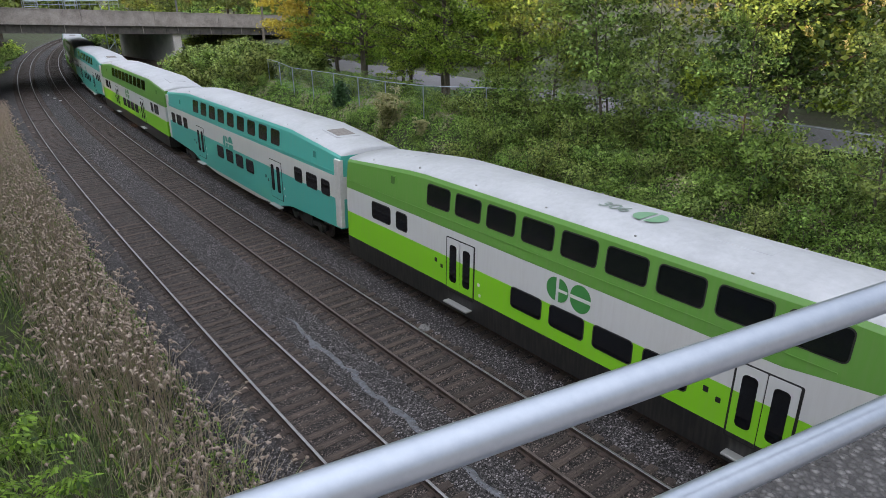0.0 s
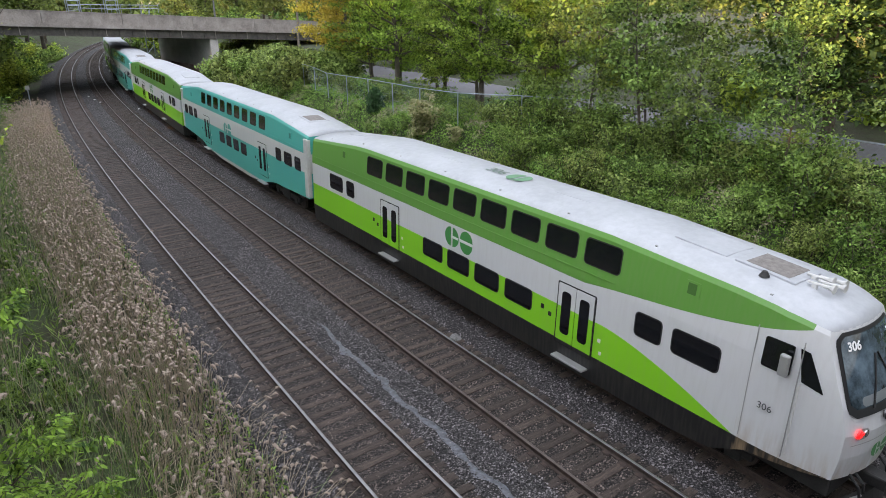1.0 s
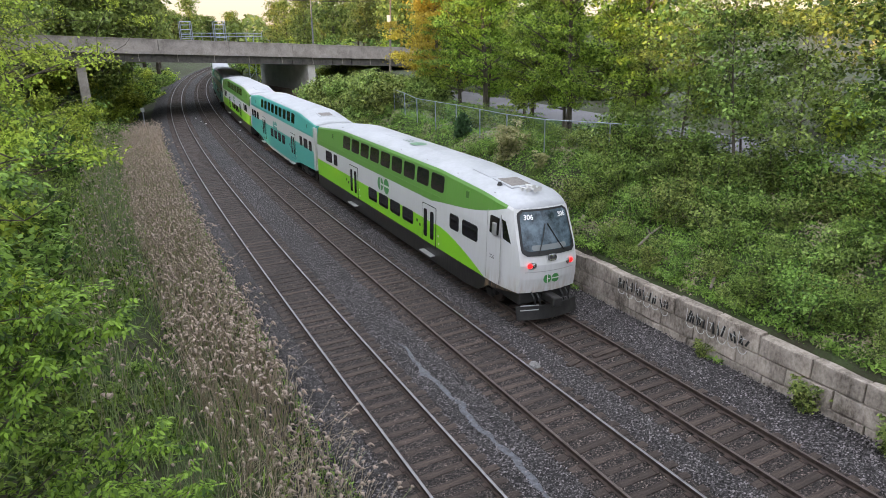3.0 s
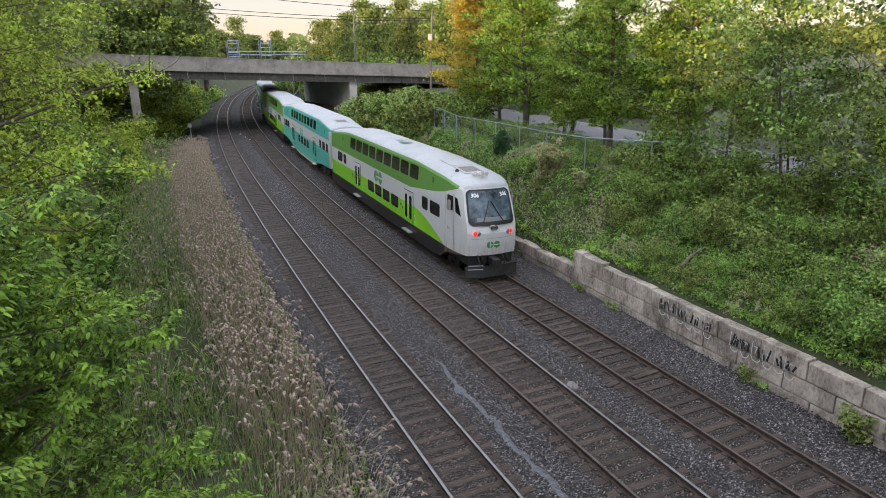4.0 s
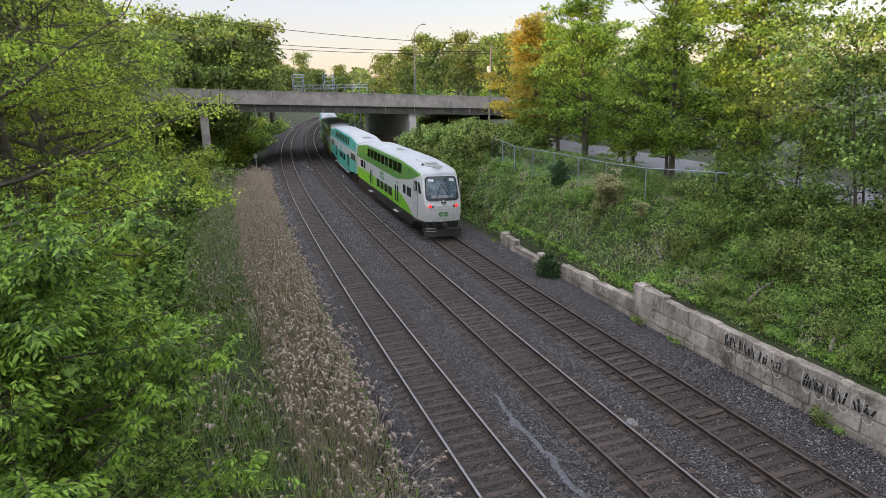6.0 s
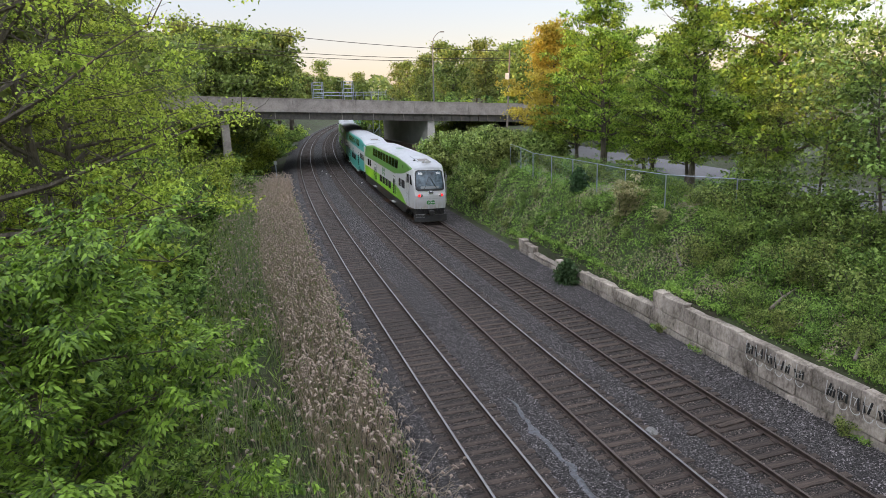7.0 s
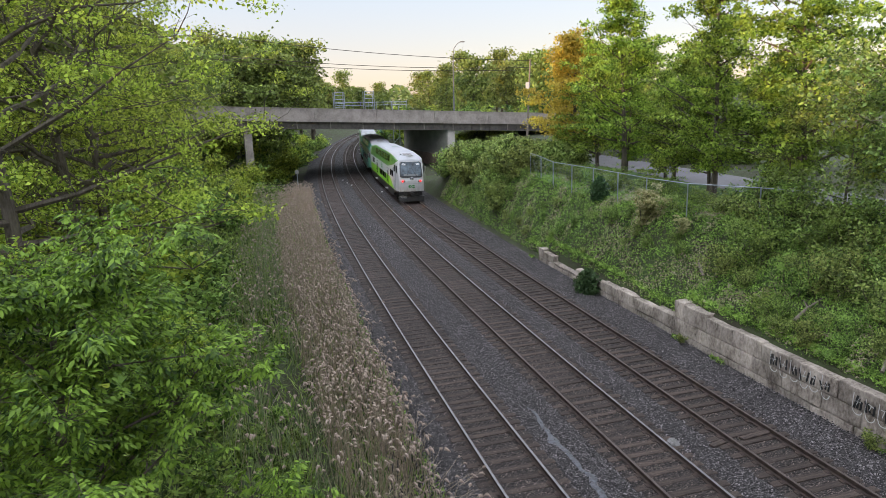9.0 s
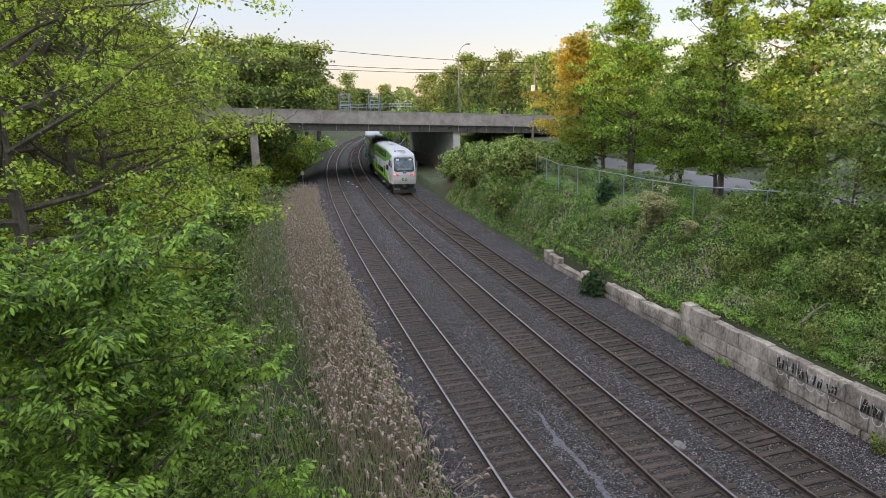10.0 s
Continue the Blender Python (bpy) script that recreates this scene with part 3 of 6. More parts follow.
def sleepers():
    """Near sleepers one by one; the far rest in one part a track."""
    rng = random.Random(3)
    metas = []
    for k in range(4):
        bm = bmesh.new()
        box(bm, -1.28 + 0.03 * k, 1.30 - 0.02 * k, -0.112, 0.112, -0.33, -0.172, 0.012)
        for v in bm.verts:
            v.co.z += 0.008 * noise.noise(v.co * 3 + Vector((k, 0, 0)))
            v.co.y += 0.012 * noise.noise(v.co * 2 + Vector((0, k, 0)))
        me = bpy.data.meshes.new("sleeper")
        bm.to_mesh(me)
        bm.free()
        me.materials.append(M["sleeper"])
        metas.append(me)
    bm = bmesh.new()
    box(bm, -0.16, 0.16, -0.09, 0.09, -0.174, -0.152, 0.004)
    plate = bpy.data.meshes.new("tie_plate")
    bm.to_mesh(plate)
    bm.free()
    plate.materials.append(M["rust"])
    for t, d in SLEEPERS_LATER:
        s = -12.0
        verts, faces = [], []
        while s < 320:
            sk = s + rng.uniform(-0.04, 0.04)
            m = line_pose(sk, d + rng.uniform(-0.04, 0.04), rng.uniform(-0.012, 0.006)) @ pose(0, 0, 0, 0, 0, rng.uniform(-1.6, 1.6))
            if 3 < s < 62:
                o = new("sleeper", metas[rng.randrange(4)])
                o.parent, o.matrix_basis = t, m
                if s < 34:
                    for sd in (-1, 1):
                        pl = new("tie_plate", plate)
                        pl.parent, pl.matrix_basis = t, line_pose(sk, d + sd * 0.7525, 0.0)
            else:
                n = len(verts)
                for z in (-0.33, -0.172):
                    for x, y in ((-1.28, -0.11), (1.28, -0.11), (1.28, 0.11), (-1.28, 0.11)):
                        verts.append(m @ Vector((x, y, z)))
                faces += [tuple(n + i for i in f) for f in ((4, 5, 6, 7), (0, 1, 5, 4), (2, 3, 7, 6), (1, 2, 6, 5), (3, 0, 4, 7))]
            s += 0.51
        o = obj("far_sleepers", verts, faces, M["sleeper"], t)
        tagged(o, kind="stuff")


M["stone_var"] = foliage("stone_var", (0.007, 0.006, 0.006), (0.275, 0.247, 0.252), hue=0.0, thin=0.0, rough=0.85, skew=2.2)
M["crib_var"] = foliage("crib_var", (0.008, 0.006, 0.006), (0.235, 0.186, 0.168), hue=0.0, thin=0.0, rough=0.9, skew=2.0)
ground()
banks()
ballast()
tracks()


# ---- old block wall at the foot of the slope ----
def block_wall():
    rng = random.Random(11)
    wall = thing("retaining_wall", None, "old weathered concrete block wall with graffiti and moss", "wall", kind="structure")
    D0, D1 = 6.60, 7.15
    bounds = []
    for course, (z0, z1, s_lo, s_hi) in enumerate(((-0.45, 0.02, 6.0, 41.0), (0.02, 0.62, 6.0, 41.0), (0.62, 1.24, 6.0, 26.2))):
        s = s_lo + (0.0, 0.75, 0.3)[course]
        while s < s_hi - 0.3:
            e = min(s + rng.uniform(1.45, 1.75), s_hi)
            top = z1
            if course == 1 and s > 27:
                top = z1 - rng.uniform(0.0, 0.16)
                if 34.5 < s < 37.5:
                    top = z1 - 0.45
            if course == 2:
                top = z1 + rng.uniform(0.0, 0.07) + (0.12 if s > 24 else 0.0)
            bm = bmesh.new()
            box(bm, D0 + rng.uniform(-0.015, 0.015), D1, s + 0.016, e - 0.016, z0 + 0.012, top - 0.012, 0.03)
            bmesh.ops.subdivide_edges(bm, edges=[ed for ed in bm.edges if ed.calc_length() > 0.3], cuts=2, use_grid_fill=True)
            for v in bm.verts:
                q = at(v.co.y, v.co.x, v.co.z)
                w = 0.018 * noise.noise(q * 2.5) + 0.01 * noise.noise(q * 7)
                q = at(v.co.y, v.co.x + w, v.co.z + 0.6 * w)
                if v.co.z > top - 0.05:
                    q.z -= max(0, 0.10 * noise.noise(q * 1.7 + Vector((9, 0, 0))))
                v.co = q
            part("block", bm, M["block"], wall)
            s = e
    # painted letters and outlines on the wall face, as the wall carries them
    def stroke(name, s0, z0, s1, z1, wid, mt):
        bm = bmesh.new()
        vs = []
        L = math.hypot(s1 - s0, z1 - z0)
        nx, nz = -(z1 - z0) / L * wid / 2, (s1 - s0) / L * wid / 2
        k = max(2, int(L / 0.25))
        rows = []
        for i in range(k + 1):
            f = i / k
            sc, zc = s0 + (s1 - s0) * f, z0 + (z1 - z0) * f
            rows.append([bm.verts.new(at(sc + q * nx, D0 - 0.035, zc + q * nz)) for q in (-1, 1)])
        for a, b in zip(rows, rows[1:]):
            bm.faces.new((a[0], a[1], b[1], b[0]))
        part(name, bm, mt, wall, "sprayed paint stroke")
    rg = random.Random(6)
    for base, zb, hgt, count, wide in ((20.3, 0.66, 0.50, 6, 0.44), (16.9, 0.64, 0.46, 6, 0.42)):
        for i in range(count):
            s = base - i * wide + rg.uniform(-0.03, 0.03)
            z0, z1 = zb + rg.uniform(-0.03, 0.03), zb + hgt + rg.uniform(-0.05, 0.05)
            for q in (0.13, 0.02, -0.10):      # dark fill, laid in uneven passes
                if rg.random() < 0.25:
                    continue
                stroke("graffiti", s + q, z0 + rg.uniform(0, 0.08), s + q + rg.uniform(-0.12, 0.12), z1 - rg.uniform(0, 0.2), 0.075, M["paint_dark"])
            stroke("graffiti_outline", s + 0.19, z0 - 0.02, s + 0.17, z1 + 0.02, 0.028, M["paint_pale"])
            stroke("graffiti_outline", s + 0.05, z0 + 0.12, s - 0.02, z1 - 0.1, 0.026, M["paint_pale"])
            zc = rg.uniform(0.35, 0.65) * hgt + zb
            stroke("graffiti_outline", s - 0.10, zc, s + 0.12, zc + rg.uniform(-0.06, 0.06), 0.026, M["paint_pale"])
            for j in range(6):
                a0, a1 = math.pi * (1 + j / 6), math.pi * (1 + (j + 1) / 6)
                r = 0.13 + 0.05 * (i % 2)
                stroke("graffiti_outline", s + 0.16 * math.cos(a0), zb - 0.05 + r * math.sin(a0), s + 0.16 * math.cos(a1), zb - 0.05 + r * math.sin(a1), 0.03, M["paint_pale"])


# ---- the road bridge over the line ----
BR_A, BR_U = Vector((-25.4, 85.0, 0)), Vector((0.9285, 0.3714, 0))   # a point of its near edge, and its run
BR_N = Vector((-0.3714, 0.9285, 0))                                  # across the deck, away


def bridge_pt(l, w, z):
    return BR_A + BR_U * l + BR_N * w + Vector((0, 0, z))


def deck_z(l):
    return 9.98 - 0.0595 * l


def road_bridge():
    br = thing("road_bridge", None, "concrete road bridge on a wall pier with steel girders", "bridge", kind="structure")

    def beam(name, l0, l1, w0, w1, top, bottom, mt, label="", cuts=24):
        """A beam along the bridge that follows the deck's fall; top and bottom below the parapet's top."""
        bm = bmesh.new()
        rows = []
        for i in range(cuts + 1):
            l = l0 + (l1 - l0) * i / cuts
            rows.append([bm.verts.new(bridge_pt(l, w, deck_z(l) - h)) for w, h in ((w0, bottom), (w0, top), (w1, top), (w1, bottom))])
        for a, b in zip(rows, rows[1:]):
            for k in range(4):
                bm.faces.new((a[k], b[k], b[(k + 1) % 4], a[(k + 1) % 4]))
        bm.faces.new(rows[0])
        bm.faces.new(rows[-1][::-1])
        bmesh.ops.recalc_face_normals(bm, faces=bm.faces)
        return part(name, bm, mt, br, label)
    l = -24.0
    i = 0
    while l < 62:                       # parapet cast in lengths with open joints
        beam("parapet", l, l + 8.56, 0.0, 0.35, 0.0, 1.28, M["concrete"], "pale cast concrete parapet length", 4)
        beam("parapet", l, l + 8.56, 19.6, 19.95, 0.0, 1.28, M["concrete"], "", 4)
        beam("coping", l, l + 8.58, -0.05, 0.40, -0.10, 0.0, M["concrete"], "", 4)
        l += 8.6
    beam("deck_slab", -24, 62, -0.10, 20.05, 1.28, 1.68, M["concrete"], "concrete deck slab", 30)
    for w in (0.35, 3.2, 6.4, 9.6, 12.8, 16.0, 19.0):
        beam("girder", -8, 60, w, w + 0.12, 1.68, 2.58, M["girder"], "dark steel girder web", 20)
        beam("girder_flange", -8, 60, w - 0.18, w + 0.30, 2.58, 2.64, M["girder"], "", 20)
    for k in range(40):                 # stiffeners on the outer girder
        l = -1 + k * 1.5
        beam("stiffener", l, l + 0.06, 0.22, 0.35, 1.70, 2.57, M["concrete"] if k % 3 == 0 else M["girder"], "", 1)

    def post(name, l0, l1, w0, w1, z0, mt, label="", off=2.64):
        bm = bmesh.new()
        c = [bm.verts.new(bridge_pt(a, b, z)) for z in (z0, 0) for a, b in ((l0, w0), (l1, w0), (l1, w1), (l0, w1))]
        for v, (a, b) in zip(c[4:], ((l0, w0), (l1, w0), (l1, w1), (l0, w1))):
            v.co.z = deck_z(a) - off
        for f in ((0, 1, 2, 3), (7, 6, 5, 4), (0, 4, 5, 1), (1, 5, 6, 2), (2, 6, 7, 3), (3, 7, 4, 0)):
            bm.faces.new([c[i] for i in f])
        bmesh.ops.bevel(bm, geom=list(bm.edges), offset=0.03, segments=1, affect="EDGES")
        bmesh.ops.recalc_face_normals(bm, faces=bm.faces)
        return part(name, bm, mt, br, label)
    post("pier", 29.75, 30.85, 0.5, 20.0, -0.6, M["pier"], "tall pale concrete wall pier")
    for w in (0.6,):
        post("abutment_column", 1.15, 2.15, w, w + 1.0, -1.0, M["concrete"], "concrete abutment column")
    post("abutment", -9.0, -8.2, 0.2, 20.0, 1.0, M["concrete"], "concrete abutment")
    post("abutment", 50.0, 51.0, 0.2, 20.0, 1.0, M["concrete"], "concrete abutment")
    # low brick-faced wall with graffiti before the pier
    lw = post("track_wall", 28.4, 28.8, -4.0, 26.0, -0.6, M["brick_wall"], "low brown wall beside the pier with graffiti", off=6.2)
    bm = bmesh.new()
    rng = random.Random(2)
    for k in range(60):
        w, z = rng.uniform(-3.6, 1.0), rng.uniform(0.6, 2.3)
        r = rng.uniform(0.15, 0.5)
        q = [bridge_pt(28.385, w + a * r, z + b * r) for a, b in ((-1, -0.5), (1, -0.7), (0.8, 0.5), (-0.8, 0.7))]
        q = [v + BR_U * (-0.002 * (k % 5)) for v in q]
        bm.faces.new([bm.verts.new(v) for v in q])
    part("graffiti", bm, [M["paint_dark"]], br, "dark graffiti scrawl")
    # street lamp on the bridge
    lp = bridge_pt(31.5, 2.0, deck_z(31.5) - 0.9)
    lamp = thing("street_lamp", Matrix.Translation(lp), "tall grey steel street lamp on the bridge", "street lamp")
    bm = bmesh.new()
    tube(bm, [(0, 0, 0), (0.06, 0, 4.5), (0.12, 0, 9.0)], [0.13, 0.10, 0.07], 8)
    part("pole", bm, M["lamp_grey"], lamp)
    bm = bmesh.new()
    tube(bm, [(0.12, 0, 9.0), (0.3, 0, 9.9), (0.8, 0, 10.5), (1.25, 0, 10.75)], [0.06, 0.05, 0.045, 0.04], 6)
    part("arm", bm, M["lamp_grey"], lamp)
    bm = bmesh.new()
    box(bm, 1.2, 1.85, -0.13, 0.13, 10.66, 10.82, 0.04)
    part("lamp_head", bm, M["lamp_grey"], lamp)
    # signal bridge beyond, with its two cages and rail
    sg = thing("signal_gantry", None, "pale steel signal gantry with ladder cages and handrail", "signal gantry")

    def bar(name, a, b, r=0.05):
        bm = bmesh.new()
        tube(bm, [a, b], r, 5)
        part(name, bm, M["galv"], sg)
    zt = 9.1
    for l0 in (19.0, 24.3):
        for dl, dw in ((0, 0), (1.7, 0), (0, 1), (1.7, 1)):
            bar("cage_post", bridge_pt(l0 + dl, 24 + dw, 6), bridge_pt(l0 + dl, 24 + dw, 11.7), 0.07)
        for z in (9.2, 9.8, 10.5, 11.2, 11.7):
            bar("cage_rung", bridge_pt(l0, 24, z), bridge_pt(l0 + 1.7, 24, z), 0.05)
    for z in (9.5, 10.0):
        bar("handrail", bridge_pt(19.0, 24.2, z), bridge_pt(32.0, 24.2, z - 0.3), 0.045)
    for k in range(9):
        l = 20.8 + k * 1.4
        bar("rail_post", bridge_pt(l, 24.2, 8.6), bridge_pt(l, 24.2, 10.0 - 0.02 * k), 0.04)
    bar("truss", bridge_pt(18.4, 24.5, 8.2), bridge_pt(34.0, 24.5, 8.0), 0.12)
    for sgn in (0, 1.2):                # lattice leg under the bridge
        bar("leg", bridge_pt(29.9 + sgn, 26, -0.3), bridge_pt(29.9 + sgn, 26, 9.0), 0.09)
    for k in range(7):
        bar("lattice", bridge_pt(29.9 + (k % 2) * 1.2, 26, k * 1.2), bridge_pt(29.9 + ((k + 1) % 2) * 1.2, 26, (k + 1) * 1.2), 0.06)


# ---- own bridge: pipe railing and ledge by the camera ----
def own_bridge():
    b = thing("footbridge_deck", None, "grey concrete bridge deck with a steel pipe railing", "bridge", kind="structure")
    bm = bmesh.new()
    box(bm, -40, 40, -11, 0.42, 8.0, 8.62, 0.02)
    part("deck", bm, M["concrete"], b)
    bm = bmesh.new()
    box(bm, -40, 40, 0.18, 0.50, 8.62, 9.36, 0.015, pose(0, 0, 0, 0, 0, 3.4))
    part("kerb_wall", bm, M["kerb"], b, "rough concrete parapet")
    r = thing("pipe_railing", None, "galvanised steel pipe railing on the bridge parapet", "railing")
    for z, y, rad in ((9.79, 0.365, 0.0235), (9.548, 0.365, 0.0235)):
        bm = bmesh.new()
        tube(bm, [(-12, y - 12 * 0.073, z), (-3, y - 3 * 0.073, z), (0, y, z), (3, y + 3 * 0.073, z), (14, y + 14 * 0.073, z)], rad, 20)
        part("pipe", bm, M["galv"], r, smooth=True)
    for x in (-7.0, -3.5, 3.4, 6.9):
        bm = bmesh.new()
        tube(bm, [(x, 0.365 + x * 0.073, 9.34), (x, 0.365 + x * 0.073, 9.79)], 0.022, 12)
        part("upright", bm, M["galv"], r, smooth=True)


block_wall()
road_bridge()
own_bridge()


# ---- the train ----
CAR = 24.3        # body length
PITCH = 24.9     # from nose to nose


def window(bm, y0, y1, z0, z1, side, out, rad=0.09, depth=0.012, zlean=None):
    """A rounded pane on the car's side, a little proud of the skin."""
    ring = []
    for cy, cz, a0 in ((y1 - rad, z1 - rad, 0), (y0 + rad, z1 - rad, 90), (y0 + rad, z0 + rad, 180), (y1 - rad, z0 + rad, 270)):
        for k in range(4):
            a = radians(a0 + 30 * k)
            ring.append((cy + rad * math.cos(a), cz + rad * math.sin(a)))
    a = [bm.verts.new((side * (skin(z) + out), y, z)) for y, z in ring]
    b = [bm.verts.new((side * (skin(z) + out - depth - 0.02), y, z)) for y, z in ring]
    bm.faces.new(a)
    for i in range(len(a)):
        j = (i + 1) % len(a)
        bm.faces.new((a[i], a[j], b[j], b[i]))


def skin(z):
    """Half width of the body at height z."""
    return float(np.interp(z, (0.1, 1.0, 3.3, 4.45, 4.58), (1.44, 1.49, 1.49, 1.40, 1.34)))


SECTION = [(0.0, 0), (0.25, 0), (0.9, 0), (1.6, 0), (2.4, 0), (3.2, 0), (3.7, 0), (4.2, 0), (4.45, 0), (4.58, 0)]
ROOF = [(1.34, 4.58), (1.26, 4.66), (1.0, 4.745), (0.6, 4.82), (0.2, 4.85), (0.0, 4.852)]


def crown(y, cab):
    """How far the roof is drawn down near the ends (0 to 1 full)."""
    lo = 0.72
    k = min(1.0, lo + (1 - lo) * max(0.0, (CAR - y)) / 4.6)
    if cab:
        k = min(k, float(np.interp(y, (0.0, 1.0, 3.0, 6.6), (0.62, 0.74, 0.87, 1.0))))
    else:
        k = min(k, lo + (1 - lo) * max(0.0, y) / 4.6)
    return k


def drawn(z, k):
    return z if z < 3.2 else 3.2 + (z - 3.2) * k


def nose(x, y, z):
    """The cab's raked and rounded front: moves a point near the nose back and in."""
    if y > 2.2:
        return x, y, z
    f = max(0.0, 1 - (y - 0.25) / 1.95)
    rake = max(0.0, z - 2.35) * 0.44 + max(0.0, 1.35 - z) * 0.25
    return x * (1 - 0.17 * f ** 2), y + rake * f + 0.22 * (x / 1.49) ** 2 * f, z


def car(kind):
    cab, teal = kind == "cab", kind == "teal"
    paint = M[{"cab": "cab_body", "teal": "teal_body", "green": "green_body"}[kind]]
    label = {"cab": "white and green double-deck cab car at the train's end", "teal": "teal and white double-deck railway coach", "green": "green and white double-deck railway coach"}[kind]
    c = thing({"cab": "cab_car"}.get(kind, "passenger_coach"), None, label, "railway coach", "cars of the train")
    ys = [0.25, 0.5, 0.8, 1.2, 1.7, 2.2, 3.0, 4.0, 5.0, 6.6, 9, 12, 15, 18, 19.3, 20.2, 21.5, 22.5, 23.3, CAR] if cab else [0.0, 0.5, 1.5, 2.5, 3.5, 4.6, 5.4, 6.4, 9, 12, 15, 18.0, 19.2, 20.2, 21.5, 22.5, 23.5, CAR]

    def bottom(y):
        if teal:
            return float(np.interp(y, (0, 5.0, 7.2, CAR - 7.2, CAR - 5.0, CAR), (1.20, 0.98, 0.42, 0.42, 0.98, 1.20)))
        if cab:
            return float(np.interp(y, (0.2, 1.0, 2.2, 3.2, CAR), (1.12, 1.02, 0.90, 0.35, 0.35)))
        return 0.35
    sec = [0.0, 0.25, 0.5, 0.75, 1.0]
    zs = [3.2, 3.7, 4.2, 4.45, 4.58]
    bm, rf = bmesh.new(), bmesh.new()
    rings, rrings = [], []
    for y in ys:
        k, zb = crown(y, cab), bottom(y)
        hs = [zb + (3.2 - zb) * f for f in sec] + zs[1:]
        for lst, half, mesh in ((rings, [(skin(z), drawn(z, k)) for z in hs], bm), (rrings, [(x, drawn(z, k)) for x, z in ROOF], rf)):
            full = [(-x, z) for x, z in half] + [(x, z) for x, z in half[::-1]] if mesh is bm else [(-x, z) for x, z in half] + [(x, z) for x, z in half[-2::-1]]
            row = []
            for x, z in full:
                q = nose(x, y, z) if cab else (x, y, z)
                row.append(mesh.verts.new(q))
            lst.append(row)
    n = len(rings[0])
    for a, b in zip(rings, rings[1:]):
        for i in range(n - 1):
            if i == n // 2 - 1:
                continue
            bm.faces.new((a[i], b[i], b[i + 1], a[i + 1]))
        bm.faces.new((a[n - 1], b[n - 1], b[0], a[0]))
    if cab:                                                # rounded front, closed by a grid
        rows = []
        for i in range(n // 2):
            a, b = rings[0][i], rings[0][n - 1 - i]
            z = a.co.z
            x0 = skin(z if z < 3.2 else 3.2 + (z - 3.2) / crown(0.25, True))
            rows.append([a] + [bm.verts.new(nose(x0 * (-1 + 2 * j / 10), 0.25, z)) for j in range(1, 10)] + [b])
        for a, b in zip(rows, rows[1:]):
            for j in range(10):
                bm.faces.new((a[j], a[j + 1], b[j + 1], b[j]))
    for ring, flip in (((rings[0], 0),) if not cab else ()) + ((rings[-1], 1),):     # ends, closed by strips
        for i in range(n // 2 - 1):
            q = (ring[i], ring[i + 1], ring[n - 2 - i], ring[n - 1 - i])
            bm.faces.new(q if flip else q[::-1])
    m = len(rrings[0])
    for a, b in zip(rrings, rrings[1:]):
        for i in range(m - 1):
            rf.faces.new((a[i], b[i], b[i + 1], a[i + 1]))
    for ring in (rrings[-1],) if cab else (rrings[0], rrings[-1]):
        rf.faces.new(ring)
    if cab:                                                # brow between the front and the roof
        zt = rings[0][n // 2 - 1].co.z
        low = [rf.verts.new(nose(1.40 * (-1 + 2 * j / (m - 1)), 0.25, zt - 0.02)) for j in range(m)]
        for j in range(m - 1):
            rf.faces.new((low[j], low[j + 1], rrings[0][j + 1], rrings[0][j]))
    for q in (bm, rf):
        bmesh.ops.recalc_face_normals(q, faces=q.faces)
    part("body", bm, paint, c, "", smooth=False)
    part("roof", rf, M["roof"], c, "white painted roof", smooth=True)

    def pane(y0, y1, z0, z1, name="window", mt="glass", rad=0.10, out=0.012, sides=(-1, 1), raw=True):
        k = crown((y0 + y1) / 2, cab)
        for sd in sides:
            bm = bmesh.new()
            window(bm, y0, y1, z0, z1, sd, out, rad)
            o = part(name, bm, M[mt], c)
            if name == "window":
                b2 = bmesh.new()
                window(b2, y0 - 0.035, y1 + 0.035, z0 - 0.035, z1 + 0.035, sd, out - 0.006, rad + 0.03)
                part("gasket", b2, M["rubber"], o)
    up0 = 6.10 if cab else 5.70 if not teal else 5.80
    for i in range(9):
        y = up0 + 1.475 * i
        pane(y, y + (1.16 if not teal else 0.95), 3.66, 4.32)
    for i in range(4):
        y = (9.12 if not teal else 9.25) + (1.53 if not teal else 1.47) * i
        pane(y, y + (1.18 if not teal else 1.0), *((1.53, 2.13) if not teal else (1.62, 2.24)))
    if teal:
        for y, w in ((0.9, 0.72), (2.05, 1.0), (3.5, 0.75), (20.05, 0.75), (21.25, 1.0), (22.65, 0.72)):
            pane(y, y + w, 2.38, 2.98)
    else:
        pane(21.25, 22.45, 2.34, 2.95)
        pane(20.2, 20.85, 2.34, 2.95)
        if cab:
            pane(4.66, 5.40, 2.36, 2.95)
            pane(3.12, 4.32, 2.36, 2.95)
        else:
            pane(2.1, 3.3, 2.34, 2.95)
            pane(3.7, 4.35, 2.34, 2.95)
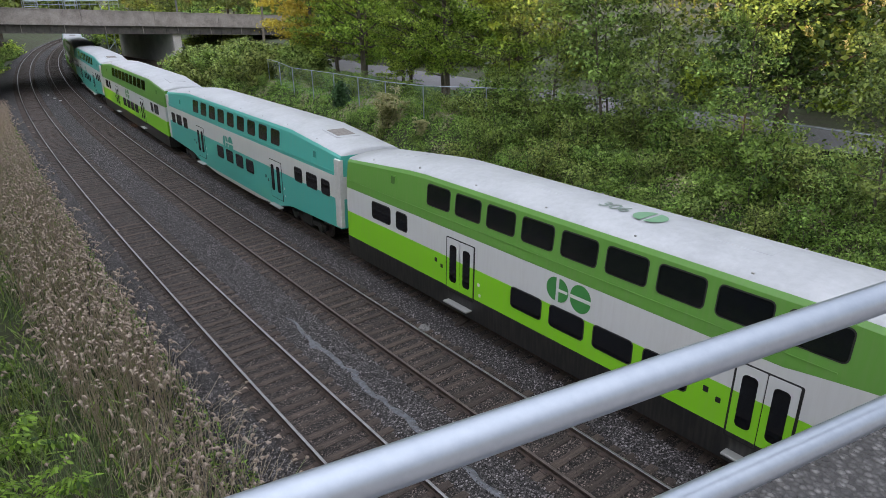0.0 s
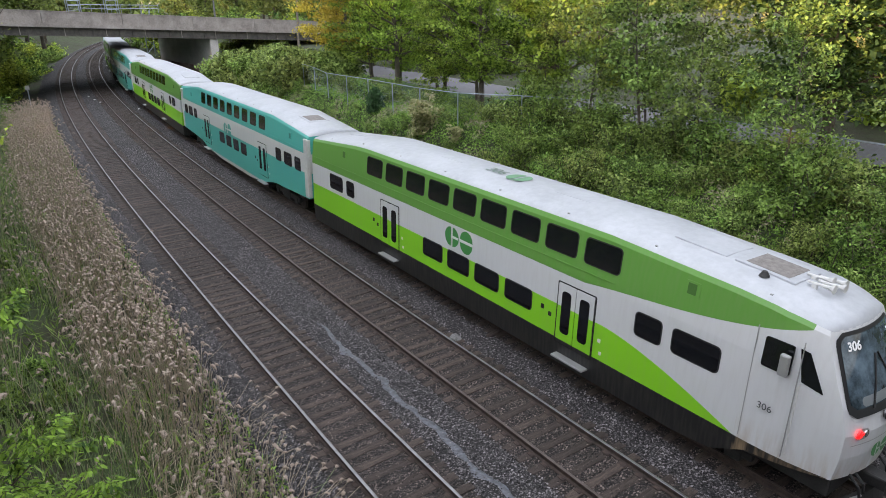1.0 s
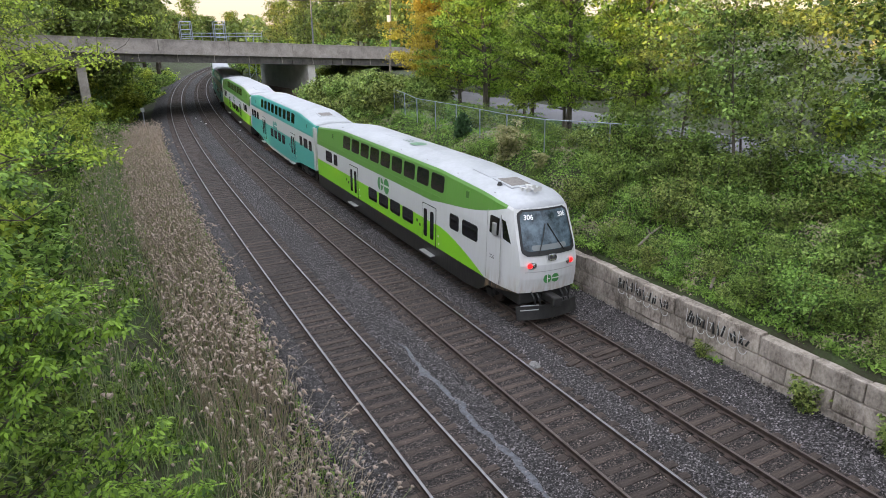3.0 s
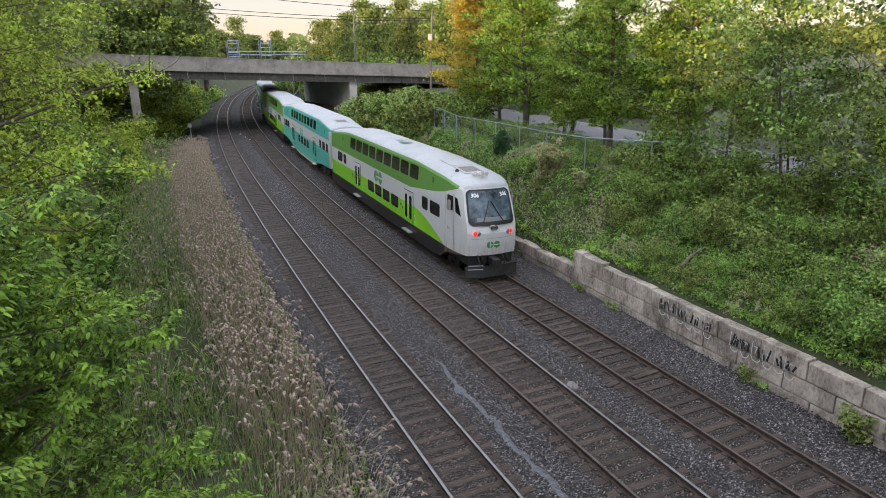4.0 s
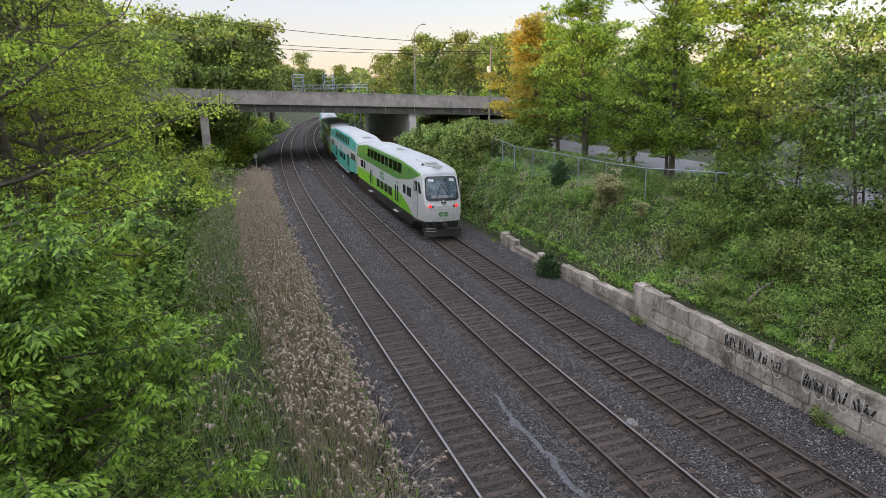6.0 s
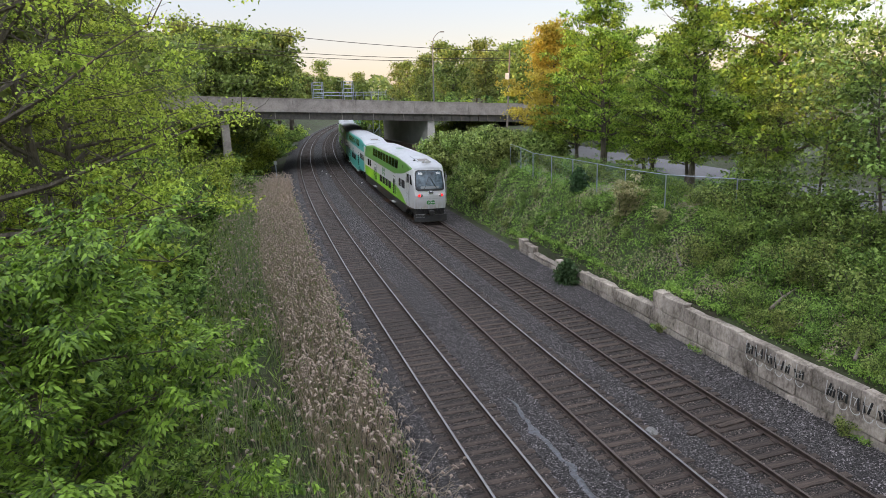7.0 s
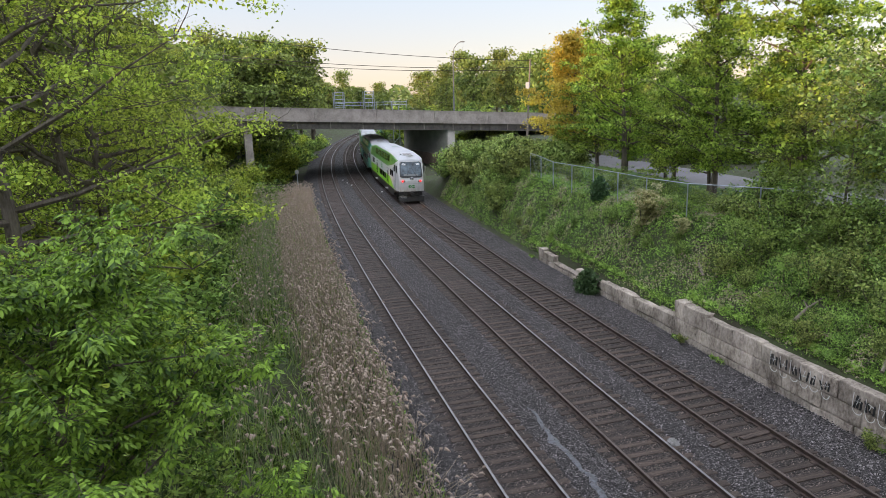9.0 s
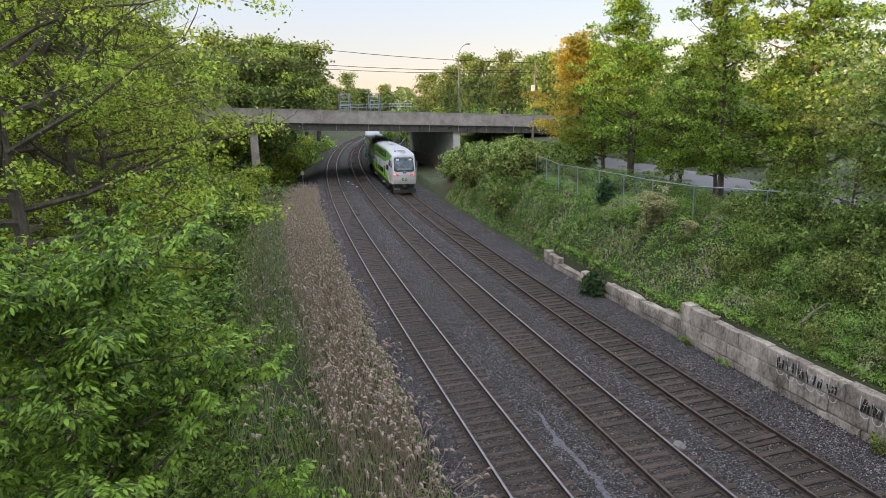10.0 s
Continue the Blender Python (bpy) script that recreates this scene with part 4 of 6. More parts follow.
    # doors: a recessed pocket, two leaves with tall panes, a step below
    for y in ((6.72, 16.60) if not teal else (5.75, 16.9)):
        for sd in (-1, 1):
            bm = bmesh.new()
            window(bm, y - 0.05, y + 1.37, 0.98, 2.86, sd, 0.006, 0.05)
            dr = part("door", bm, M["rubber"], c, "double sliding door in the side")
            for lo in (y, y + 0.665):
                bm = bmesh.new()
                window(bm, lo + 0.01, lo + 0.65, 1.02, 2.82, sd, 0.022, 0.03)
                part("door_leaf", bm, paint, dr)
                bm = bmesh.new()
                window(bm, lo + 0.16, lo + 0.50, 1.35, 2.62, sd, 0.034, 0.10)
                part("door_pane", bm, M["glass"], dr)
            bm = bmesh.new()
            box(bm, sd * 1.46 if sd > 0 else -1.72, 1.72 if sd > 0 else -1.46, y + 0.05, y + 1.25, 0.62, 0.68, 0.02)
            part("step", bm, M["step"], c, "grey folding step")
            for dy, z, s in ((-0.30, 1.62, 0.10), (1.55, 1.66, 0.12), (1.86, 1.78, 0.13), (-0.36, 1.28, 0.09)):
                bm = bmesh.new()
                window(bm, y + dy, y + dy + s, z, z + s * 1.1, sd, 0.008, 0.02)
                part("label_plate", bm, M["mark" if s < 0.115 else "rubber"], c)
    # round mark on the band: two discs with bars
    green = M["logo_teal"] if teal else M["logo_green"]
    for sd in (-1, 1):
        cy0, zc, r = (12.75, 2.66, 0.345)
        for j, cc in enumerate((cy0 + 0.40, cy0 - 0.40) if sd < 0 else (cy0 - 0.40, cy0 + 0.40)):
            bm = bmesh.new()
            seg = 20
            for half in (0, 1):
                pts = []
                for k in range(seg // 2 + 1):
                    a = math.pi * (k / (seg / 2)) + math.pi * half
                    dy, dz = r * math.cos(a), r * math.sin(a)
                    if j == 0:      # first disc split upright, second split level
                        dy, dz = dz + (0.05 if half == 0 else -0.05), dy
                    else:
                        dz += 0.05 if half == 0 else -0.05
                    pts.append(bm.verts.new((sd * (1.49 + 0.008), cc + dy, zc + dz)))
                bm.faces.new(pts if sd > 0 else pts[::-1])
            part("emblem", bm, green, c, "round emblem in the line's colour")
            bm = bmesh.new()
            lo, hi = (cc - 0.34, cc + 0.34) if j else (cc - 0.36, cc) if sd < 0 else (cc, cc + 0.36)
            window(bm, lo, hi, zc - 0.04, zc + 0.04, sd, 0.012, 0.01)
            part("emblem_bar", bm, M["mark"], c)
    # raised moulding below the upper windows, vents, roof hatches
    for sd in (-1, 1):
        bm = bmesh.new()
        y0 = 6.2 if cab else 0.3
        box(bm, *( (sd * 1.488, sd * 1.502) if sd > 0 else (-1.502, -1.488)), y0, CAR - 0.05, 3.40 if not teal else 3.50, 3.425 if not teal else 3.525)
        part("moulding", bm, paint, c)
        vy = (3.85,) if cab else (2.0,)
        for y in vy + ((CAR - 3.2,) if not cab else (20.9,)):
            bm = bmesh.new()
            zc = 3.85 if cab else 3.72
            window(bm, y, y + 0.42, zc, zc + 0.36, sd, 0.004, 0.02)
            part("vent", bm, paint, c)
            bm = bmesh.new()
            window(bm, y + 0.1, y + 0.32, zc + 0.05, zc + 0.31, sd, 0.012, 0.01)
            part("vent_grille", bm, M["vent_teal"] if teal else M["vent_green"], c)
    for y in ((3.0, 4.6, 9.0, 15.0, 22.0) if cab else (2.5, 12.5, 22.5)):
        bm = bmesh.new()
        k = crown(y, cab)
        z = drawn(4.80, k)
        slope = math.degrees(math.atan2(drawn(4.80, crown(y + 0.5, cab)) - drawn(4.80, crown(y - 0.5, cab)), 1.0))
        wide = 0.55 if y < 5 else 0.3
        box(bm, -wide, wide, -0.7, 0.7, -0.02, 0.055, 0.02, Matrix.Translation((0, y, z)) @ pose(0, 0, 0, slope, 0, 0))
        part("roof_hatch", bm, M["roof"], c)
        if cab and y < 3.5 or (teal and y < 3):
            bm = bmesh.new()
            box(bm, -wide + 0.12, wide - 0.12, -0.5, 0.5, 0.05, 0.062, 0.0, Matrix.Translation((0, y, z)) @ pose(0, 0, 0, slope, 0, 0))
            part("hatch_grille", bm, M["grille"], c, "brownish roof grille")
    for y in np.arange(2.4, CAR - 1, 2.9):      # small lifting eyes along the far roof edge
        for sd in (-1, 1):
            bm = bmesh.new()
            k = crown(y, cab)
            box(bm, sd * 1.18 - 0.025, sd * 1.18 + 0.025, y, y + 0.06, drawn(4.66, k), drawn(4.715, k), 0.006)
            part("roof_eye", bm, M["step"], c)
    # running gear
    for y in (3.9, CAR - 3.6):
        for sd in (-1, 1):
            bm = bmesh.new()
            box(bm, sd * 1.05 - 0.09, sd * 1.05 + 0.09, y - 1.75, y + 1.75, 0.42, 0.66, 0.05)
            box(bm, sd * 1.05 - 0.12, sd * 1.05 + 0.12, y - 0.5, y + 0.5, 0.3, 0.85, 0.05)
            for q in (-1.3, 1.3):
                box(bm, sd * 1.05 - 0.14, sd * 1.05 + 0.14, y + q - 0.2, y + q + 0.2, 0.3, 0.62, 0.05)
            part("bogie_frame", bm, M["black"], c)
            for q in (-1.3, 1.3):
                bm = bmesh.new()
                tube(bm, [(sd * 0.68, y + q, 0.42), (sd * 0.70, y + q, 0.42), (sd * 0.80, y + q, 0.42)], [0.45, 0.42, 0.42], 20)
                part("wheel", bm, M["dull_steel"], c)
    bm = bmesh.new()
    box(bm, -1.2, 1.2, 6.6 if not cab else 6.2, CAR - 6.4, 0.22, 0.42, 0.03)
    part("underframe", bm, M["black"], c)
    bm = bmesh.new()
    box(bm, -0.5, 0.5, CAR - 0.02, PITCH + 0.1 if not cab else PITCH + 0.02, 1.25, 3.3, 0.05)
    part("gangway", bm, M["black"], c, "black rubber gangway between cars")
    bm = bmesh.new()
    box(bm, -0.14, 0.14, CAR - 0.3, PITCH + 0.3, 0.72, 0.98, 0.04)
    part("coupler", bm, M["black"], c)
    if not cab:
        # white pillar frame round the car's end
        for yy in ((0.0, CAR) if teal else ()):
            for sd in (-1, 1):
                bm = bmesh.new()
                y0 = yy - 0.01 if yy == 0 else yy - 0.42
                box(bm, min(sd * 1.30, sd * 1.502), max(sd * 1.30, sd * 1.502), y0, y0 + 0.43, 1.22, 4.05, 0.03)
                part("end_pillar", bm, M["white"], c)
        return c
    # ---- the cab's front ----
    def face(x, z, out=0.0):
        q = nose(x, 0.25, z)
        return Vector((q[0], q[1] - out, z))

    def plate(name, x0, x1, z0, z1, mt, out, rad=0.1, parent=c, label="", nx=8, nz=6, taper=0.0):
        """A rounded panel that lies on the raked front."""
        bm = bmesh.new()
        ring = []
        for cx, cz, a0 in ((x1 - rad, z1 - rad, 0), (x0 + rad, z1 - rad, 90), (x0 + rad, z0 + rad, 180), (x1 - rad, z0 + rad, 270)):
            for k in range(5):
                a = radians(a0 + 22.5 * k)
                ring.append((cx + rad * math.cos(a), cz + rad * math.sin(a)))
        rows = []
        for k in range(nz + 1):     # level rows clipped by the rounded outline
            z = z0 + (z1 - z0) * k / nz
            zz = min(max(z, z0 + 1e-4), z1 - 1e-4)
            inset = 0.0
            for lim, sg in ((z1 - rad, 1), (z0 + rad, -1)):
                over = (zz - lim) * sg
                if over > 0:
                    inset = rad - math.sqrt(max(0.0, rad * rad - over * over))
            tp = taper * (z - z0) / (z1 - z0)
            rows.append([bm.verts.new(face(x0 + inset + tp + (x1 - x0 - 2 * inset - 2 * tp) * i / nx, z, out)) for i in range(nx + 1)])
        for a, b in zip(rows, rows[1:]):
            for i in range(nx):
                bm.faces.new((a[i], a[i + 1], b[i + 1], b[i]))
        return part(name, bm, mt, parent, label, smooth=True)
    ws = plate("windshield", -1.41, 1.41, 2.50, 4.05, M["rubber"], 0.012, 0.24, label="wide raked windshield in a black surround", nz=14, taper=0.10)
    plate("pane", -1.30, 1.30, 2.66, 3.98, M["windscreen_sky"], 0.022, 0.18, ws, nz=12, taper=0.10)
    plate("desk_edge", -0.92, 0.86, 2.68, 2.86, M["desk"], 0.028, 0.07, ws, "pale grey driver's desk behind the glass", nz=4)
    for x, tip in ((-0.62, -0.10), (0.66, 0.02)):
        bm = bmesh.new()
        tube(bm, [face(x, 2.62, 0.05), face((x + tip) / 2, 3.05, 0.06), face(tip, 3.55, 0.05)], 0.02, 5)
        part("wiper", bm, M["rubber"], ws)
    for x in (-0.86, 0.86):
        digits("fleet_number", "306", 0.25, Matrix.Translation(face(x, 3.80, 0.07)) @ pose(0, 0, 0, 90 - 23.5, 0, 13 * (1 if x > 0 else -1)), M["number_white"], c)
    for x in (-0.98, 0.98):
        hl = plate("lamp_housing", x - 0.21, x + 0.21, 2.03, 2.28, M["step"], 0.012, 0.10, nz=4)
        sgn = -1 if x < 0 else 1
        for xx, mt, nm in ((x + sgn * 0.10, "lamp_red", "tail_light"), (x - sgn * 0.10, "chrome", "headlight")):
            bm = bmesh.new()
            f0 = face(xx, 2.16, 0.03)
            tube(bm, [f0 + Vector((0, 0.04, 0)), f0, f0 + Vector((0, -0.015, 0))], [0.088, 0.085, 0.06], 14)
            part(nm, bm, M[mt], hl, "glowing red tail light" if nm == "tail_light" else "")
    hb = plate("lamp_housing", -0.24, 0.24, 2.28, 2.52, M["chrome"], 0.012, 0.11, nz=4)
    for xx in (-0.11, 0.11):
        bm = bmesh.new()
        f0 = face(xx, 2.40, 0.03)
        tube(bm, [f0 + Vector((0, 0.04, 0)), f0], [0.095, 0.085], 14)
        part("headlight", bm, M["lens"], hb)
    for j, xx in enumerate((-0.22, 0.20)):
        e = plate("emblem", xx - 0.20, xx + 0.20, 1.45, 1.78, M["logo_green"], 0.010, 0.17, nz=8)
        if j == 0:
            plate("emblem_bar", xx - 0.025, xx + 0.025, 1.44, 1.79, M["mark"], 0.016, 0.01, e, nz=2)
            plate("emblem_bar", xx + 0.0, xx + 0.14, 1.595, 1.635, M["mark"], 0.018, 0.01, e, nz=2)
        else:
            plate("emblem_bar", xx - 0.20, xx + 0.20, 1.595, 1.635, M["mark"], 0.016, 0.01, e, nz=2)
    plate("front_seam", -1.28, 1.28, 1.905, 1.925, M["step"], 0.008, 0.008, nz=2)
    for z in (0.50, 0.68):              # pale bars of the end steps
        bm = bmesh.new()
        tube(bm, [(-1.22, 0.34, z), (-0.55, 0.16, z)], 0.022, 6)
        part("step_bar", bm, M["step"], c, "pale steel step bar")
    # pilot, coupler and hoses below the front
    bm = bmesh.new()
    rows = []
    for k in range(9):
        x = -1.30 + 2.6 * k / 8
        yf = 0.05 + 0.28 * (x / 1.3) ** 2
        rows.append([bm.verts.new(q) for q in ((x, yf, 0.14), (x, yf + 0.10, 0.62), (x, yf + 0.22, 0.62), (x, yf + 0.12, 0.14))])
    for a, b in zip(rows, rows[1:]):
        for k in range(4):
            bm.faces.new((a[k], b[k], b[(k + 1) % 4], a[(k + 1) % 4]))
    bmesh.ops.recalc_face_normals(bm, faces=bm.faces)
    part("pilot", bm, M["black"], c, "black snow plough pilot")
    bm = bmesh.new()
    box(bm, -1.15, 1.15, 0.55, 2.6, 0.62, 1.22, 0.05)
    part("front_underframe", bm, M["black"], c)
    bm = bmesh.new()
    box(bm, -0.17, 0.17, -0.18, 0.6, 0.74, 1.02, 0.05)
    box(bm, -0.25, 0.1, -0.34, -0.10, 0.70, 1.06, 0.05)
    part("front_coupler", bm, M["black"], c)
    for x in (-0.75, -0.55, 0.5, 0.72):
        bm = bmesh.new()
        tube(bm, [(x, 0.42, 1.15), (x, 0.18, 0.95), (x + 0.05, 0.14, 0.72)], 0.03, 6)
        part("air_hose", bm, M["rubber"], c)
    # cab side: driver's window, corner window, door lines, mirror, handrails, number
    for sd in (-1, 1):
        bm = bmesh.new()
        window(bm, 1.62, 2.22, 3.02, 3.68, sd, 0.014, 0.05)
        o = part("cab_window", bm, M["glass"], c)
        bm = bmesh.new()
        box(bm, min(sd * 1.56, sd * 1.68), max(sd * 1.56, sd * 1.68), 1.60, 1.80, 3.04, 3.52, 0.04)
        part("mirror", bm, M["step"], c, "grey folding mirror")
        bm = bmesh.new()
        pts = [nose(sd * (skin(z) + 0.014), y, z) for y, z in ((0.62, 2.86), (1.12, 2.98), (1.10, 3.66), (0.82, 3.62))]
        v = [bm.verts.new(q) for q in pts]
        bm.faces.new(v if sd > 0 else v[::-1])
        part("corner_window", bm, M["glass"], c, "slanted black corner window")
        for y in (1.45, 2.40):
            bm = bmesh.new()
            box(bm, sd * 1.485 - 0.012, sd * 1.485 + 0.012, y - 0.008, y + 0.008, 1.2, 3.85)
            part("door_seam", bm, M["step"], c)
        m = pose(sd * 1.535, 1.95, 2.14, 90, 0, 90 if sd > 0 else -90)
        digits("fleet_number", "306", 0.22, m, M["dark_mark"], c)
        bm = bmesh.new()
        tube(bm, [(sd * 1.53, 1.36, 1.35), (sd * 1.55, 1.36, 1.5), (sd * 1.55, 1.36, 2.9), (sd * 1.52, 1.36, 3.0)], 0.015, 5)
        part("grab_rail", bm, M["white"], c)
    for x, y in ((-0.25, 1.95), (0.0, 1.85), (0.25, 1.95), (0.12, 2.15)):      # horns on the cab roof
        bm = bmesh.new()
        z = drawn(4.90, crown(y, True)) + 0.05
        tube(bm, [(x, y + 0.25, z), (x, y, z), (x, y - 0.2, z), (x, y - 0.3, z)], [0.03, 0.03, 0.05, 0.10], 8)
        box(bm, x - 0.04, x + 0.04, y + 0.05, y + 0.15, z - 0.14, z, 0.0)
        part("horn", bm, M["white"], c)
    bm = bmesh.new()
    tube(bm, [(-0.7, 2.9, drawn(4.8, crown(2.9, True))), (-0.7, 2.9, drawn(4.8, crown(2.9, True)) + 0.12)], [0.12, 0.05], 10)
    part("antenna", bm, M["black"], c)
    # numerals and disc painted on the roof
    bm = bmesh.new()
    for half in (0, 1):
        pts = [bm.verts.new((-0.1 + 0.40 * math.cos(math.pi * (k / 10 + half)), 11.5 + 0.40 * math.sin(math.pi * (k / 10 + half)) + (0.05 if half == 0 else -0.05), 4.868)) for k in range(11)]
        bm.faces.new(pts)
    part("roof_emblem", bm, M["roof_green"], c, "faded green disc on the roof")
    digits("roof_number", "306", 0.62, pose(-0.1, 12.6, 4.872, 0, 0, -90), M["roof_grey"], c)
    return c


def digits(name, text, size, m, material, parent):
    cu = bpy.data.curves.new(name, "FONT")
    cu.body, cu.size, cu.align_x, cu.align_y, cu.offset = text, size, "CENTER", "CENTER", 0.008 if size > 0.24 else 0.0
    tmp = bpy.data.objects.new(name, cu)
    scene.collection.objects.link(tmp)
    me = bpy.data.meshes.new_from_object(tmp.evaluated_get(bpy.context.evaluated_depsgraph_get()))
    bpy.data.objects.remove(tmp)
    me.materials.clear()
    me.materials.append(material)
    me.transform(m)
    o = new(name, me)
    o.parent = parent
    return o


M["grille"] = surface("grille", (0.13, 0.115, 0.105), (0.22, 0.20, 0.185), 8.0, 0.7, 0.3)
M["vent_teal"] = plain("vent_teal", (0.02, 0.17, 0.14), 0.5)
M["vent_green"] = plain("vent_green", (0.045, 0.125, 0.025), 0.5)
M["desk"] = plain("desk", (0.16, 0.175, 0.18), 0.35)
M["lens"] = plain("lens", (0.16, 0.16, 0.165), 0.15, 0.6)
M["number_white"] = plain("number_white", (0.75, 0.76, 0.77), 0.5)
# noise blend of dark and blue-grey puts reflected sky into the glass colour
M["windscreen_sky"] = surface("windscreen_sky", (0.018, 0.027, 0.033), (0.13, 0.18, 0.22), 1.6, 0.04, 0.0, fine=3.0)
TRAIN = []


def train():
    kinds = ("cab", "teal", "green", "teal", "green", "teal", "green")
    made = {}
    for k in kinds:
        if k in made:
            TRAIN.append(copy_thing(made[k], Matrix.Identity(4)))
        else:
            made[k] = car(k)
            TRAIN.append(made[k])


LEAN_IN = 2.0      # the outer rail is raised in the bend


def car_pose(s):
    """A car whose nose is at length s on the east track: held at its two bogies."""
    a, b = at(s + 3.9, RIGHT), at(s + CAR - 3.6, RIGHT)
    u = (b - a).normalized()
    o = a - u * 3.9
    return pose(o.x, o.y, 0.0, 0, 0, math.degrees(math.atan2(-u.x, u.y))) @ pose(0, 0, 0, 0, LEAN_IN, 0)


def nose_at(t):
    """Where the train's near end is on the line: it gathers pace."""
    return 0.22 + 6.21 * t + 0.1972 * t * t - 0.00737 * t ** 3


def motions():
    """The train runs away along the east track and gathers pace."""
    for i, c in enumerate(TRAIN):
        rows = []
        for k in range(21):
            t = k * 0.5
            rows.append((t, car_pose(nose_at(t) + i * PITCH)))
        walk(c, rows)


train()


# ---- plants ----
def leaf_quads(c, size, rng, long=1.7, flat=0.6, droop=0.0, out=None):
    """Rhombic leaves at the places c: arrays of corners. flat: how level they lie; droop: how far tips hang."""
    n = len(c)
    size = np.broadcast_to(np.asarray(size, float), (n,)) * rng.uniform(0.6, 1.3, n)
    nrm = rng.normal(0, 1, (n, 3)) * (1 - flat)
    nrm[:, 2] += flat + 0.15
    nrm /= np.linalg.norm(nrm, axis=1)[:, None]
    a = rng.normal(0, 1, (n, 3)) if out is None else out + rng.normal(0, 0.45, (n, 3))
    a -= nrm * (a * nrm).sum(1)[:, None]
    a /= np.linalg.norm(a, axis=1)[:, None] + 1e-9
    a[:, 2] -= droop
    b = np.cross(nrm, a)
    h, w = size[:, None] * 0.5 * long, size[:, None] * 0.5
    fold = nrm * w * 0.35
    v = np.stack([c - a * h, c + b * w + fold - a * h * 0.15, c + a * h, c - b * w + fold - a * h * 0.15], 1)
    return v.reshape(-1, 3), np.arange(n * 4).reshape(n, 4)


def limb(rng, p0, d0, length, steps=4, wander=0.25, lift=0.1):
    pts, p, d = [Vector(p0)], Vector(p0), Vector(d0).normalized()
    for _ in range(steps):
        d = (d + Vector(rng.normal(0, wander, 3)) + Vector((0, 0, lift))).normalized()
        p = p + d * (length / steps)
        pts.append(p.copy())
    return pts


def broadleaf(name, label, seed, height, spread, base_h, leaf, leaves, size, bark="bark", r0=0.22, limbs=16, group="", shape="oval", category="tree", bare=0.0, flat=0.6, clump=0.95, twigs=True, rise=0.25, thick=0.42, hollow=0.0):
    """A tree: trunk with limbs and twigs as one tapered mesh, and a crown of single leaves in layered clumps."""
    rng = np.random.default_rng(seed)
    t = thing(name, None, label, category, group)
    bm = bmesh.new()
    top = height * 0.93
    trunk = limb(rng, (0, 0, -0.4), (0, 0, 1), top, 7, 0.05, 0.15)
    tube(bm, trunk, [r0 * (1.25 if i == 0 else 1.0) * (1 - 0.86 * i / 7) for i in range(8)], 8)
    tz = np.array([q.z for q in trunk])
    tips = []
    for i in range(limbs):
        f = (i + 0.5) / limbs
        z = base_h + (top - base_h) * f
        base = Vector((float(np.interp(z, tz, [q.x for q in trunk])), float(np.interp(z, tz, [q.y for q in trunk])), z))
        az = i * 2.4 + rng.uniform(-0.5, 0.5)
        if shape == "oval":
            prof = math.sin(math.pi * (0.18 + 0.80 * f)) ** 0.8
        elif shape == "egg":
            prof = min(1.0, 0.62 + 1.5 * f) * (1.0 - max(0.0, f - 0.25) / 0.75) ** 0.85 + 0.10
        elif shape == "cone":
            prof = 1.05 - 0.85 * f
        else:
            prof = 0.75 + 0.35 * math.sin(math.pi * f)
        ln = spread * prof * rng.uniform(0.72, 1.15)
        up = rise + 0.7 * f
        pts = limb(rng, base, (math.cos(az), math.sin(az), up), ln, 4, 0.16, 0.04)
        rr = r0 * 0.42 * (1 - 0.6 * f)
        tube(bm, pts, [rr, rr * 0.75, rr * 0.5, rr * 0.3, rr * 0.12], 5, cap=False)
        for j in (1, 2, 3, 4):
            tips.append((pts[j], 0.6 + 0.13 * j))
            for _ in range(2):
                d = Vector(rng.normal(0, 1, 3))
                d.z = abs(d.z) * 0.4
                tw = limb(rng, pts[j], d, ln * 0.34, 2, 0.3, 0.05)
                if twigs:
                    tube(bm, tw, [rr * 0.22, rr * 0.14, rr * 0.05], 3, cap=False)
                tips.append((tw[-1], 0.75))
    tips.append((trunk[-1], 0.7))
    part("trunk", bm, M[bark], t)
    keep = [q for q in tips if rng.random() > bare and math.hypot(q[0].x, q[0].y) >= hollow]
    each = max(3, leaves // len(keep))
    cs = []
    for q, w in keep:
        k = int(each * rng.uniform(0.5, 1.5))
        s = clump * w * spread * 0.23
        cs.append(np.array(q) + rng.normal(0, 1, (k, 3)) * (s, s, s * thick))
    c = np.concatenate(cs)
    v, f = leaf_quads(c, size, rng, 1.5, flat, 0.25)
    quick("crown", v, f, M[leaf], t)
    return t


